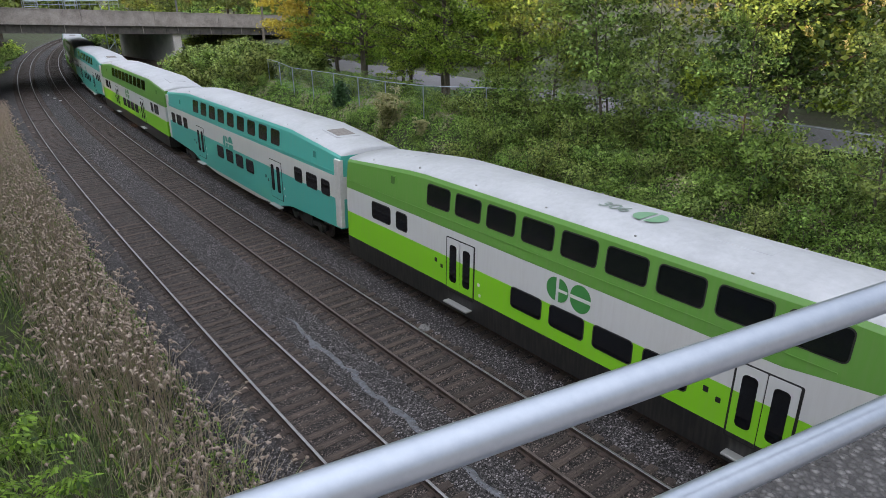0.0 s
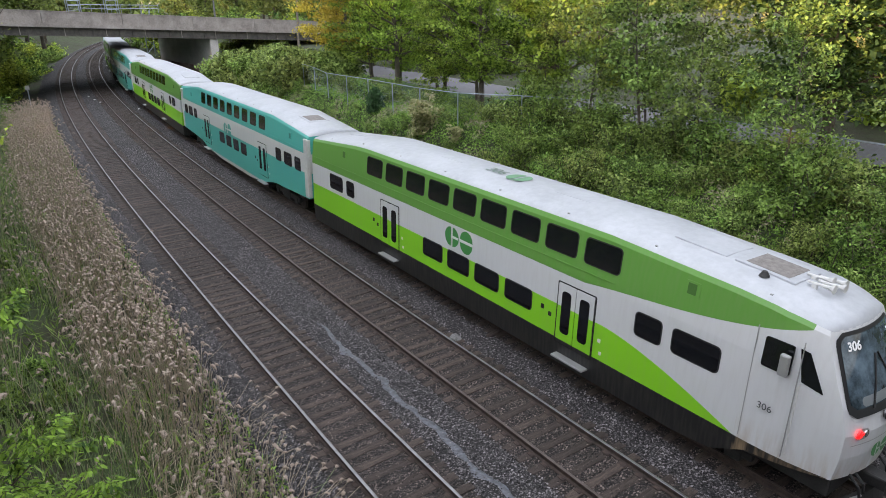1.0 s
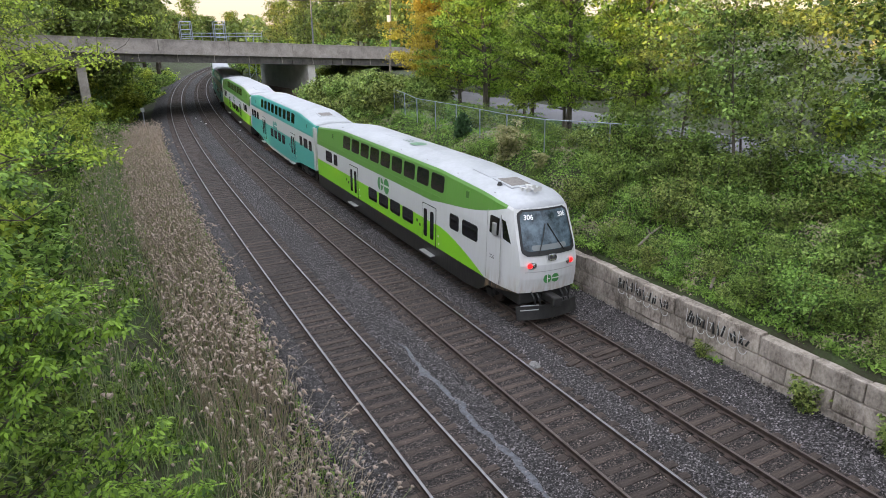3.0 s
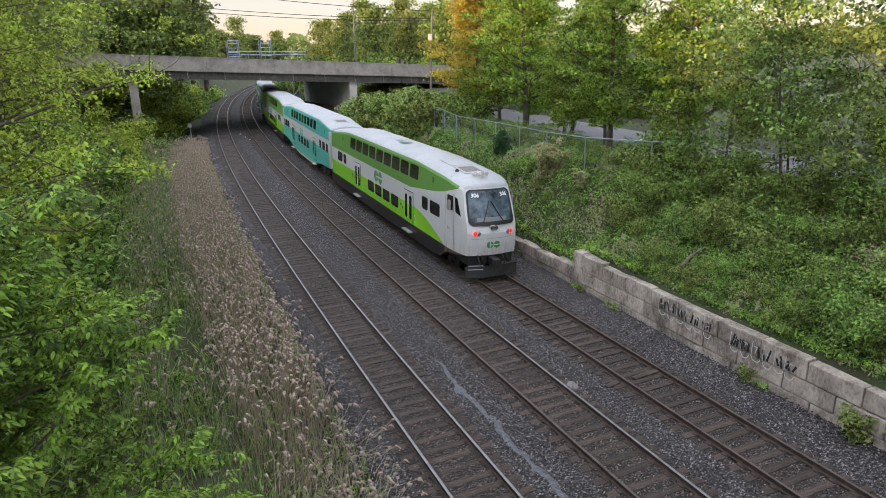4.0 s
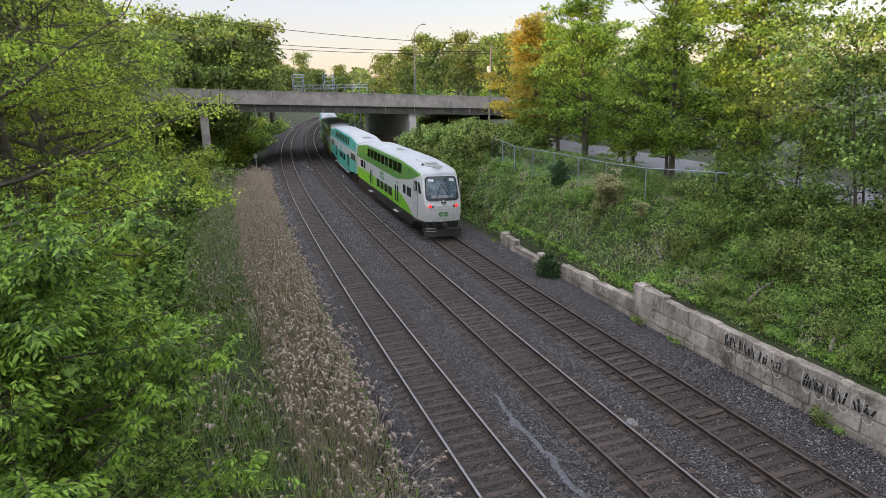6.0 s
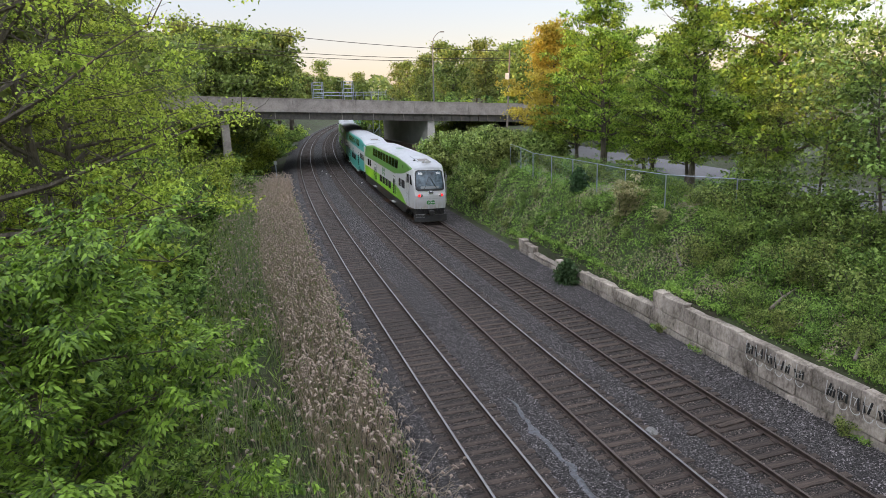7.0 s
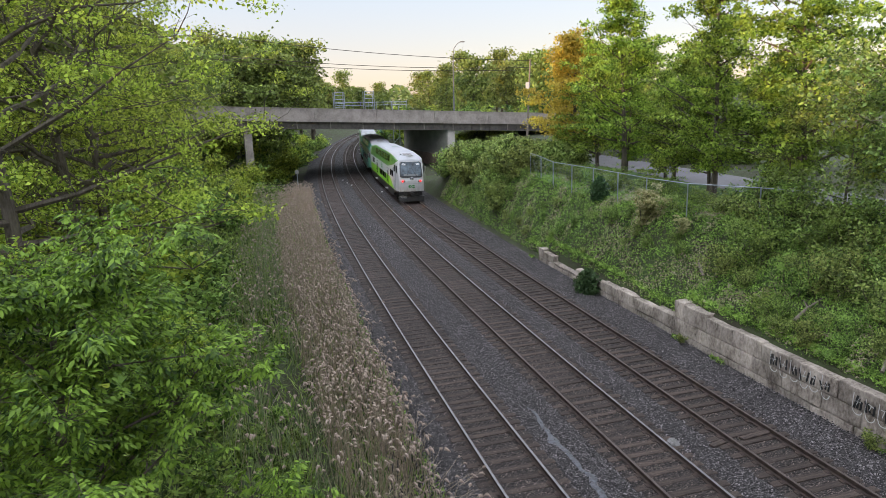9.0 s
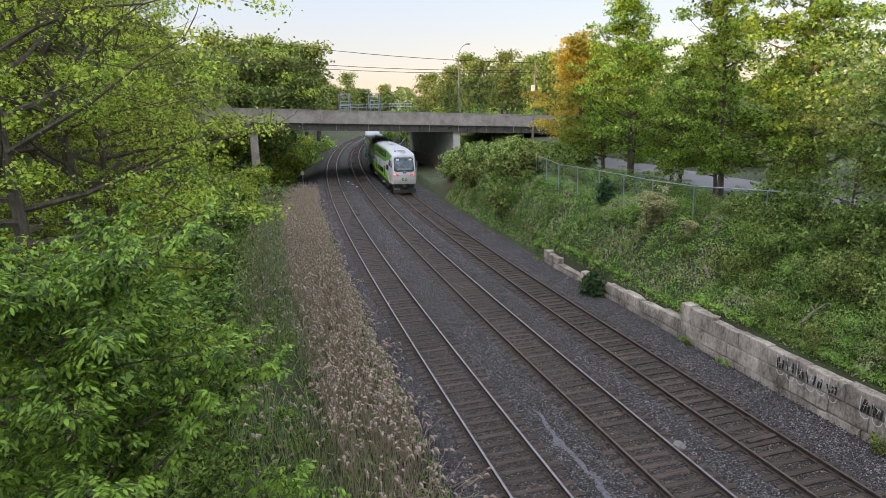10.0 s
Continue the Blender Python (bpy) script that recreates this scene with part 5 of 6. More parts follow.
def shrub(name, label, seed, height, spread, leaf, leaves, size, stems=9, group="", category="shrub", droop=0.2, flat=0.55, pinnate=False):
    """A many-stemmed bush with sprays of leaves."""
    rng = np.random.default_rng(seed)
    t = thing(name, None, label, category, group)
    bm = bmesh.new()
    cs = []
    each = leaves // (stems * 5)
    for i in range(stems):
        az = i * 2.4 + rng.uniform(-0.4, 0.4)
        ln = height * rng.uniform(0.7, 1.1)
        reach = spread * rng.uniform(0.3, 1.0)
        pts = limb(rng, (rng.normal(0, spread * 0.2), rng.normal(0, spread * 0.2), -0.3), (math.cos(az) * reach, math.sin(az) * reach, height), ln, 5, 0.18, 0.0)
        tube(bm, pts, [0.03, 0.026, 0.02, 0.015, 0.01, 0.004], 4, cap=False)
        for j in (1, 2, 3, 4, 5):
            s = spread * 0.18
            cs.append(np.array(pts[j]) + rng.normal(0, 1, (int(each * rng.uniform(0.6, 1.4)), 3)) * (s, s, s * 0.5))
    part("branchwork", bm, M["bark"], t)
    c = np.concatenate(cs)
    c[:, 2] = np.maximum(c[:, 2], 0.02)
    v, f = leaf_quads(c, size, rng, 2.0, flat, droop)
    quick("leaves", v, f, M[leaf], t)
    return t


def place(x, y, z=None, turn=0.0, size=1.0, sink=0.0):
    if z is None:
        s, d = s_and_d(np.array([x]), np.array([y]))
        z = float(land(s, d)[0])
    return Matrix.LocRotScale((x, y, z - sink), Euler((0, 0, turn)), (size, size, size))


def along(s, d, turn=0.0, size=1.0, sink=0.0):
    q = at(s, d)
    return Matrix.LocRotScale((q.x, q.y, float(land(s, d)) - sink), Euler((0, 0, turn)), (size, size, size))


def copies(protos, spots, rng):
    """The prototypes stand at the first spots, copies at the rest."""
    for i, m in enumerate(spots):
        p = protos[i % len(protos)]
        if i < len(protos):
            p.matrix_basis = m
        else:
            copy_thing(p, m.copy()) if p.scale[0] == 1.0 else scaled_copy(p, m)


def scaled_copy(p, m):
    o = copy_thing(p, m)
    o.matrix_basis = m
    return o


def row_trees():
    """Street trees behind the fence, and the blossoming one further on."""
    rng = random.Random(21)
    protos = [broadleaf("maple_tree", "leafy green maple tree in the row behind the fence", 30 + i, h, sp, 1.7, "maple", 23000, 0.115, limbs=38, group="street trees behind the fence", shape="egg", r0=0.2, clump=0.44, flat=0.5, bare=0.42, rise=0.12, thick=0.34)
              for i, (h, sp) in enumerate(((12.8, 3.7), (11.2, 3.6), (13.8, 4.0), (10.6, 3.8)))]
    spots = [(43.9, 14.3, 1.05), (38.4, 14.6, 0.75), (34.1, 14.3, 0.98), (48.5, 14.6, 0.85), (27.7, 14.4, 1.06), (30.8, 15.2, 0.72), (46.3, 15.8, 0.62), (36.2, 15.6, 0.66), (41.2, 15.9, 0.6), (61.0, 21.0, 1.0)]
    copies(protos, [along(s, d, rng.uniform(0, 6.28), k) for s, d, k in spots], rng)
    gold = broadleaf("maple_tree", "maple with golden foliage near the bridge, sunlight put into its colour", 44, 11.5, 3.4, 2.0, "sunlit_gold_leaf", 12500, 0.16, limbs=24, shape="egg", clump=0.75, flat=0.45, bare=0.45, rise=0.15, thick=0.3, group="street trees behind the fence")
    gold.matrix_basis = along(52.6, 14.5, 1.0, 1.0)
    g2 = scaled_copy(gold, along(57.5, 16.4, 3.0, 0.85))
    chest = broadleaf("chestnut_tree", "dark chestnut tree with pale blossom candles", 50, 12.5, 5.2, 1.8, "chestnut", 24000, 0.18, limbs=26, r0=0.28)
    chest.matrix_basis = along(15.5, 17.5, 0.4)
    r = np.random.default_rng(8)
    th, z = r.uniform(0, 6.28, 130), r.uniform(3.4, 11, 130)
    rad = 5.0 * np.sin(np.pi * (0.15 + 0.75 * (z - 2) / 10)) ** 0.8
    c = np.repeat(np.stack([rad * np.cos(th), rad * np.sin(th), z], 1), 22, 0)
    c += r.normal(0, 1, c.shape) * (0.05, 0.05, 0.11)
    v, f = leaf_quads(c, 0.085, r, 1.2, 0.2)
    quick("blossom", v, f, M["blossom"], chest, "pale upright blossom candles")


def slope_shrubs():
    rng = random.Random(5)
    sumac = [shrub("shrub", "light green leafy shrub on the cutting slope", 60 + i, 1.7, 1.15, "shrub", 2400, 0.066, 12, "shrubs on the slope", flat=0.5) for i in range(3)]
    lush = [shrub("shrub", "fresh green sapling bush on the cutting slope", 70 + i, 2.4, 1.2, "weed", 2400, 0.070, 10, "shrubs on the slope") for i in range(2)]
    spots = []
    for _ in range(1300):
        s, d = rng.uniform(7, 62), rng.uniform(7.6, 14.0)
        near = s < 27
        if near and d > 13.4 or (not near and s < 50 and d < (9.9 if s < 33 else 10.6)):
            continue
        if 28 < s < 50 and rng.random() < 0.72:
            continue
        if near and d < 8.6 and s > 14:
            continue
        if s > 50 and d < 7.4:
            continue
        if any(abs(s - a) < 0.86 and abs(d - b) < 0.80 for a, b, _, _ in spots):
            continue
        k = rng.uniform(0.55, 1.0) * (1.0 if near else 0.75)
        if 11 < d < 13.4 and near:
            k *= 1.15
        spots.append((s, d, k, rng.uniform(0, 6.28)))
    for i in range(26):                 # scattered low bushes on the open grass
        spots.append((29 + 0.95 * i + rng.uniform(-0.4, 0.4), rng.uniform(7.4, 9.2), rng.uniform(0.25, 0.5), rng.uniform(0, 6.28)))
    for i in range(18):                 # taller bushes before the road
        spots.append((13.5 + 0.95 * i + rng.uniform(-0.3, 0.3), rng.uniform(11.6, 13.0), rng.uniform(0.95, 1.2), rng.uniform(0, 6.28)))
    # low growth along the wall's top
    for i in range(24):
        spots.append((8.5 + 0.62 * i + rng.uniform(-0.25, 0.25), rng.uniform(7.35, 8.3), rng.uniform(0.38, 0.62), rng.uniform(0, 6.28)))
    copies(sumac + lush, [along(s, d, a, k, 0.05) for s, d, k, a in spots], rng)
    # bush thicket on the right below the bridge
    more = [shrub("shrub", "dense green bush beside the track", 80 + i, 2.5, 1.6, "shrub", 2400, 0.14, 12, "bushes by the bridge") for i in range(2)]
    sp = []
    for _ in range(52):
        s, d = rng.uniform(50, 73), rng.uniform(7.6, 15)
        sp.append(along(s, d, rng.uniform(0, 6.28), rng.uniform(0.7, 1.15), 0.1))
    copies(more, sp, rng)
    # saplings with thin pale stems up on the crest
    sap = [broadleaf("sapling", "thin young tree with sparse light leaves", 90 + i, 6.4, 2.0, 1.2, "sapling", 5200, 0.085, limbs=18, r0=0.06, flat=0.5, clump=0.55, group="saplings on the crest", shape="round") for i in range(2)]
    copies(sap, [along(s, d, rng.uniform(0, 6), k) for s, d, k in ((14.0, 11.6, 1.0), (17.8, 12.3, 1.1), (20.5, 12.4, 1.3), (24.0, 12.9, 1.2), (27.0, 12.6, 0.8), (9.0, 10.4, 0.9), (21.5, 14.0, 1.1))], rng)
    bl = shrub("flowering_bush", "pale flowering bush on the grassy slope", 97, 1.9, 0.62, "blossom", 2600, 0.085, 14)
    bl.matrix_basis = along(32.2, 8.9, 0.2, 1.12)
    scaled_copy(bl, along(29.7, 9.3, 2.0, 0.5))


def conifer(label, height, spread, m):
    rng = np.random.default_rng(14)
    t = thing("evergreen_bush", m, label, "conifer")
    bm = bmesh.new()
    tube(bm, [(0, 0, -0.2), (0.02, 0, height * 0.5), (0, 0, height)], [0.06, 0.04, 0.008], 6)
    cs = []
    for i in range(90):
        f = i / 90
        z = height * (0.05 + 0.90 * f)
        ln = spread * math.sqrt(max(0.02, 1.0 - (f * 1.25 - 0.25) ** 2)) * rng.uniform(0.7, 1.1)
        az = i * 2.4
        tip = np.array([math.cos(az) * ln, math.sin(az) * ln, z - 0.12 * ln])
        tube(bm, [(0, 0, z), tuple(tip)], [0.012, 0.004], 3, cap=False)
        k = int(14 + 44 * ln / spread)
        u = rng.uniform(0.15, 1.0, (k, 1))
        cs.append(np.array([0, 0, z]) + u * (tip - [0, 0, z]) + rng.normal(0, 0.05, (k, 3)))
    part("trunk", bm, M["bark"], t)
    v, f = leaf_quads(np.concatenate(cs), 0.065, rng, 3.0, 0.3, 0.2)
    quick("needles", v, f, M["conifer"], t)


def reeds():
    """Old reeds with drooping plumes between the track and the bushes."""
    rng = np.random.default_rng(17)
    n = 12500
    s = 8 + 74 * rng.random(n) ** 1.35
    d = -6.35 - 6.2 * rng.random(n) ** 1.25
    patch = np.array([noise.noise((a * 0.22, b * 0.35, 2)) for a, b in zip(s, d)])
    ok = (patch > -0.30) & (d > -7.0 - 5.8 * np.clip((s - 8) / 16, 0.35, 1)) | (d > -8.6)
    s, d = s[ok], d[ok]
    n = len(s)
    a = np.interp(s, S_, A_)
    x, y = np.interp(s, S_, X_) + d * np.cos(a), np.interp(s, S_, Y_) - d * np.sin(a)
    z = land(s, d) - 0.1
    h = rng.uniform(1.25, 2.3, n) * np.where(d > -6.9, 0.72, 1.0)
    fallen = (rng.random(n) < np.where((s < 19) & (d > -8.8), 0.62, 0.04))
    lean = np.where(fallen, rng.uniform(0.9, 1.35, n), np.abs(rng.normal(0.06, 0.07, n)))
    az = np.where(fallen, rng.normal(0.6, 0.8, n), rng.uniform(0, 6.28, n))
    edge = np.interp(s, (8, 14, 30, 60), (-8.2, -8.6, -9.3, -9.8))      # dry reeds near the track, green ones behind
    green = rng.random(n) < np.where(d < edge, 0.88, 0.12)
    base = np.stack([x, y, z], 1)
    dirv = np.stack([np.cos(az) * np.sin(lean), np.sin(az) * np.sin(lean), np.cos(lean)], 1)
    midp = base + dirv * (h * 0.55)[:, None]
    tip = base + dirv * h[:, None] + np.stack([np.cos(az), np.sin(az), -0.3 * np.ones(n)], 1) * (0.10 * h)[:, None]
    side = np.stack([-np.sin(az + 0.7), np.cos(az + 0.7), np.zeros(n)], 1)
    side2 = np.stack([np.cos(az + 0.7), np.sin(az + 0.7), np.zeros(n)], 1)

    def ribbons(w0, w1, w2, sd):
        v = np.stack([base - sd * w0, base + sd * w0, midp + sd * w1, midp - sd * w1, tip + sd * w2, tip - sd * w2], 1).reshape(-1, 3)
        i = np.arange(n)[:, None] * 6
        f = np.concatenate([i + [0, 1, 2, 3], i + [3, 2, 4, 5]], 0)
        return v, f
    v1, f1 = ribbons(0.009, 0.008, 0.004, side)
    v2, f2 = ribbons(0.009, 0.008, 0.004, side2)
    v, f = np.concatenate([v1, v2]), np.concatenate([f1, f2 + len(v1)])
    fresh = np.tile(green, 4)[: len(f)]
    bed_ = quick("reed_bed", v, f[~fresh], M["reed"], None, "dry beige reeds with feathery plumes beside the track", "reeds", "stuff")
    quick("green_reeds", v, f[fresh & np.tile(rng.random(n) < 0.5, 4)], M["green_reed"], None, "green standing reed stems behind the dry ones", "reeds", "stuff")
    # plumes: tufts that hang to one side
    has = rng.random(n) < np.where(s < 21, 0.42, 0.8) * np.where(d < edge, 0.25, 1.0)
    tp, ax = tip[has], np.stack([np.cos(az[has]), np.sin(az[has]), -0.75 * np.ones(has.sum())], 1)
    # each plume is a soft drooping club, thick in the middle, with loose hairs
    q, rings, seg = len(tp), 6, 6
    u = np.linspace(0, 1, rings)[None, :, None]
    long = rng.uniform(0.20, 0.34, (q, 1, 1))
    fat = rng.uniform(0.028, 0.050, (q, 1, 1))
    flat_ = np.stack([np.cos(az[has]), np.sin(az[has]), np.zeros(q)], 1)[:, None]
    mid = tp[:, None] + flat_ * (long * 0.62 * u) + np.array([0, 0, 1.0]) * long * (0.50 * u - 0.78 * u ** 2)
    th = (np.arange(seg) * 2 * np.pi / seg)[None, None, :]
    wide = (fat * (0.12 + np.sin(np.pi * u ** 0.8)))[..., 0][..., None] * rng.uniform(0.7, 1.35, (q, rings, seg))
    sidev = np.stack([-np.sin(az[has]), np.cos(az[has]), np.zeros(q)], 1)[:, None, None]
    v = mid[:, :, None] + sidev * (wide * np.cos(th))[..., None] + np.array([0, 0, 0.75]) * (wide * np.sin(th))[..., None]
    i0 = (np.arange(q) * rings * seg)[:, None, None] + (np.arange(rings - 1) * seg)[None, :, None] + np.arange(seg)[None, None]
    i1 = (np.arange(q) * rings * seg)[:, None, None] + (np.arange(rings - 1) * seg)[None, :, None] + (np.arange(seg)[None, None] + 1) % seg
    f = np.stack([i0, i1, i1 + seg, i0 + seg], -1).reshape(-1, 4)
    clubs = quick("plumes", v.reshape(-1, 3), f, M["plume"], bed_, "soft pinkish-beige reed plumes", kind="stuff")
    clubs.data.polygons.foreach_set("use_smooth", [True] * len(clubs.data.polygons))
    k = 9
    u = rng.random((q, k, 1))
    c = tp[:, None] + flat_ * (long * 0.62 * u) + np.array([0, 0, 1.0]) * long * (0.50 * u - 0.80 * u ** 2) + rng.normal(0, 0.028, (q, k, 3))
    v, f = leaf_quads(c.reshape(-1, 3), 0.016, rng, 3.4, 0.1, 0.4, np.repeat(ax, k, 0))
    quick("plume_hairs", v, f, M["plume"], bed_, "loose hairs of the reed plumes", kind="stuff")
    # green blades between the stems
    m = 10000
    s = 8 + 74 * rng.random(m) ** 1.3
    d = -6.2 - 7.6 * rng.random(m) ** 0.85
    a = np.interp(s, S_, A_)
    c = np.stack([np.interp(s, S_, X_) + d * np.cos(a), np.interp(s, S_, Y_) - d * np.sin(a), land(s, d) + rng.uniform(0.1, 0.75, m) * np.where(d > -6.8, 0.4, 1.0)], 1)
    up = rng.normal(0, 0.35, (m, 3)) + (0, 0, 1)
    v, f = leaf_quads(c, 0.05, rng, 11, 0.0, 0.0, up)
    quick("green_blades", v, f, M["weed"], None, "fresh green reed shoots between the dry stems", "reeds", "stuff")


def box_elder():
    """The near tree below the bridge: compound leaves of pointed leaflets in drooping sprays."""
    rng = np.random.default_rng(23)
    t = thing("box_elder", None, "bright green box elder with drooping compound leaves", "tree")
    root = np.array([-6.4, 9.7, -0.4])
    bm = bmesh.new()
    trunk = limb(rng, root, (0.04, 0.02, 1), 7.6, 6, 0.05, 0.1)
    tube(bm, trunk, [0.20, 0.17, 0.15, 0.12, 0.10, 0.07, 0.04], 8)
    sprays = []
    for i in range(50):
        f = i / 50
        j = 2 + int(f * 4.99)
        p0 = trunk[min(j, 6)]
        az = i * 2.4 + rng.uniform(-0.4, 0.4)
        ln = (4.3 - 2.5 * f) * rng.uniform(0.65, 1.1)
        pts = limb(rng, p0, (math.cos(az), math.sin(az), 0.22 + 0.45 * f), ln, 5, 0.14, -0.02)
        r = 0.05 * (1 - 0.5 * f)
        tube(bm, pts, [r, r * 0.8, r * 0.6, r * 0.42, r * 0.28, r * 0.1], 5, cap=False)
        for q in range(1, 6):
            for _ in range(5):
                dv = Vector(rng.normal(0, 1, 3))
                dv.z = dv.z * 0.35 + 0.1
                tw = limb(rng, pts[q], dv + (pts[q] - pts[q - 1]).normalized() * 0.9, 0.75 * rng.uniform(0.5, 1.2), 3, 0.25, 0.0)
                tube(bm, tw, [0.008, 0.006, 0.004, 0.002], 3, cap=False)
                for w in tw[1:]:
                    for _ in range(4):
                        sprays.append((np.array(w) + rng.normal(0, 0.05, 3), np.array(dv.normalized()) + rng.normal(0, 0.6, 3)))
    part("trunk", bm, M["bark"], t)
    c = np.array([q[0] for q in sprays])
    dr = np.array([q[1] for q in sprays])
    dr[:, 2] = dr[:, 2] * 0.4 - 0.25
    dr /= np.linalg.norm(dr, axis=1)[:, None]
    sd = np.cross(dr, (0, 0, 1.0))
    sd /= np.linalg.norm(sd, axis=1)[:, None] + 1e-9
    vs, fs, nv = [], [], 0
    for off, ang, size in ((0.13, 0.0, 0.128), (0.075, 0.9, 0.112), (0.075, -0.9, 0.112), (0.015, 1.1, 0.095), (0.015, -1.1, 0.095)):
        a = dr * math.cos(ang) + sd * math.sin(ang)
        a[:, 2] -= 0.22
        a += rng.normal(0, 0.12, a.shape)
        a /= np.linalg.norm(a, axis=1)[:, None]
        nrm = np.array([0, 0, 1.0]) + rng.normal(0, 0.35, a.shape)
        b = np.cross(nrm, a)
        b /= np.linalg.norm(b, axis=1)[:, None] + 1e-9
        L = size * rng.uniform(0.75, 1.25, (len(c), 1))
        o = c + dr * off
        dip = np.array([0, 0, -1.0])
        v = np.stack([o, o + a * L * 0.35 + b * L * 0.21, o + a * L * 0.72 + b * L * 0.15 + dip * L * 0.06, o + a * L + dip * L * 0.18, o + a * L * 0.72 - b * L * 0.15 + dip * L * 0.06, o + a * L * 0.35 - b * L * 0.21], 1).reshape(-1, 3)
        i = np.arange(len(c))[:, None] * 6 + nv
        fs += [i + [0, 1, 2, 5], i + [5, 2, 4, 4], ]
        fs[-1] = i + [2, 3, 4, 5]
        vs.append(v)
        nv += len(v)
    quick("crown", np.concatenate(vs), np.concatenate(fs), M["box_elder"], t)


def left_trees():
    """Poplars and scrub on the west bank."""
    rng = random.Random(9)
    protos = [broadleaf("poplar_tree", "tall tree with dark trunk and small yellow-green leaves", 110 + i, h, 7.4, 3.4, "poplar", 32000, 0.085, limbs=34, r0=0.32, rise=0.02, thick=0.36, flat=0.5, group="trees on the west bank", shape="round", bare=0.42, clump=0.30, hollow=2.0) for i, h in enumerate((16.0, 17.5))]
    copies(protos, [place(x, y, None, a, k) for x, y, a, k in ((-12.7, 19.3, 0.4, 1.0), (-14.6, 25.8, 2.0, 1.0), (-13.9, 27.4, 4.0, 0.9), (-24.0, 22.0, 1.0, 1.05), (-21.0, 42.0, 3.0, 0.9), (-27.0, 34.0, 5.0, 1.1))], rng)
    bush = [shrub("bush", "green undergrowth bush on the west bank", 120 + i, 3.0, 1.9, "weed" if i else "poplar", 1150, 0.18, 12, "undergrowth on the west bank") for i in range(2)]
    sp = []
    for _ in range(52):
        s, d = rng.uniform(14, 100), rng.uniform(-24, -13.4)
        sp.append(along(s, d, rng.uniform(0, 6.28), rng.uniform(0.7, 1.25), 0.1))
    for _ in range(44):
        s, d = rng.uniform(80, 175), rng.uniform(-16, -8.6)
        sp.append(along(s, d, rng.uniform(0, 6.28), rng.uniform(0.8, 1.3), 0.1))
    for _ in range(38):
        x, y = rng.uniform(-26, -9.5), rng.uniform(10, 40)
        if float(s_and_d(np.array([x]), np.array([y]))[1][0]) > -13.2:
            continue
        sp.append(place(x, y, None, rng.uniform(0, 6.28), rng.uniform(0.7, 1.2), 0.1))
    for _ in range(18):
        sp.append(along(rng.uniform(124, 175), rng.uniform(7.6, 15), rng.uniform(0, 6.28), rng.uniform(0.8, 1.3), 0.1))
    for _ in range(18):
        sp.append(along(rng.uniform(12, 75), rng.uniform(25, 31), rng.uniform(0, 6.28), rng.uniform(1.0, 1.5), 0.1))
    # scrub on both banks behind the road bridge
    for _ in range(70):
        l0, l1 = rng.choice((rng.uniform(32, 58), rng.uniform(-26, 14))), rng.uniform(22, 38)
        q = BR_A + BR_U * l0 + BR_N * l1
        if abs(float(s_and_d(np.array([q.x]), np.array([q.y]))[1][0])) < 9.0:
            continue
        sp.append(place(q.x, q.y, None, rng.uniform(0, 6.28), rng.uniform(1.0, 1.7), 0.1))
    for _ in range(22):
        q = BR_A + BR_U * rng.uniform(33, 49) + BR_N * rng.uniform(6, 21)
        sp.append(place(q.x, q.y, None, rng.uniform(0, 6.28), rng.uniform(0.6, 0.9), 0.1))
    copies(bush, sp, rng)
    low = [shrub("bush", "low leafy plant among the reeds", 130 + i, 1.1, 0.9, "weed", 1500, 0.09, 9, "plants among the reeds") for i in range(2)]
    sp = [along(s, d, rng.uniform(0, 6), rng.uniform(0.6, 1.1)) for s, d in ((11, -9.5), (12.5, -10.5), (13.5, -9.0), (14.5, -11.2), (16, -10.2), (12, -12), (10, -11), (18, -12), (21, -12.6), (9.5, -9), (15, -12.8), (24, -13), (28, -12.8), (11.5, -8.2))]
    for _ in range(44):
        s = rng.uniform(8, 40)
        sp.append(along(s, rng.uniform(-13.5, -8.9 - 0.02 * s), rng.uniform(0, 6), rng.uniform(0.45, 0.9)))
    copies(low, sp, rng)


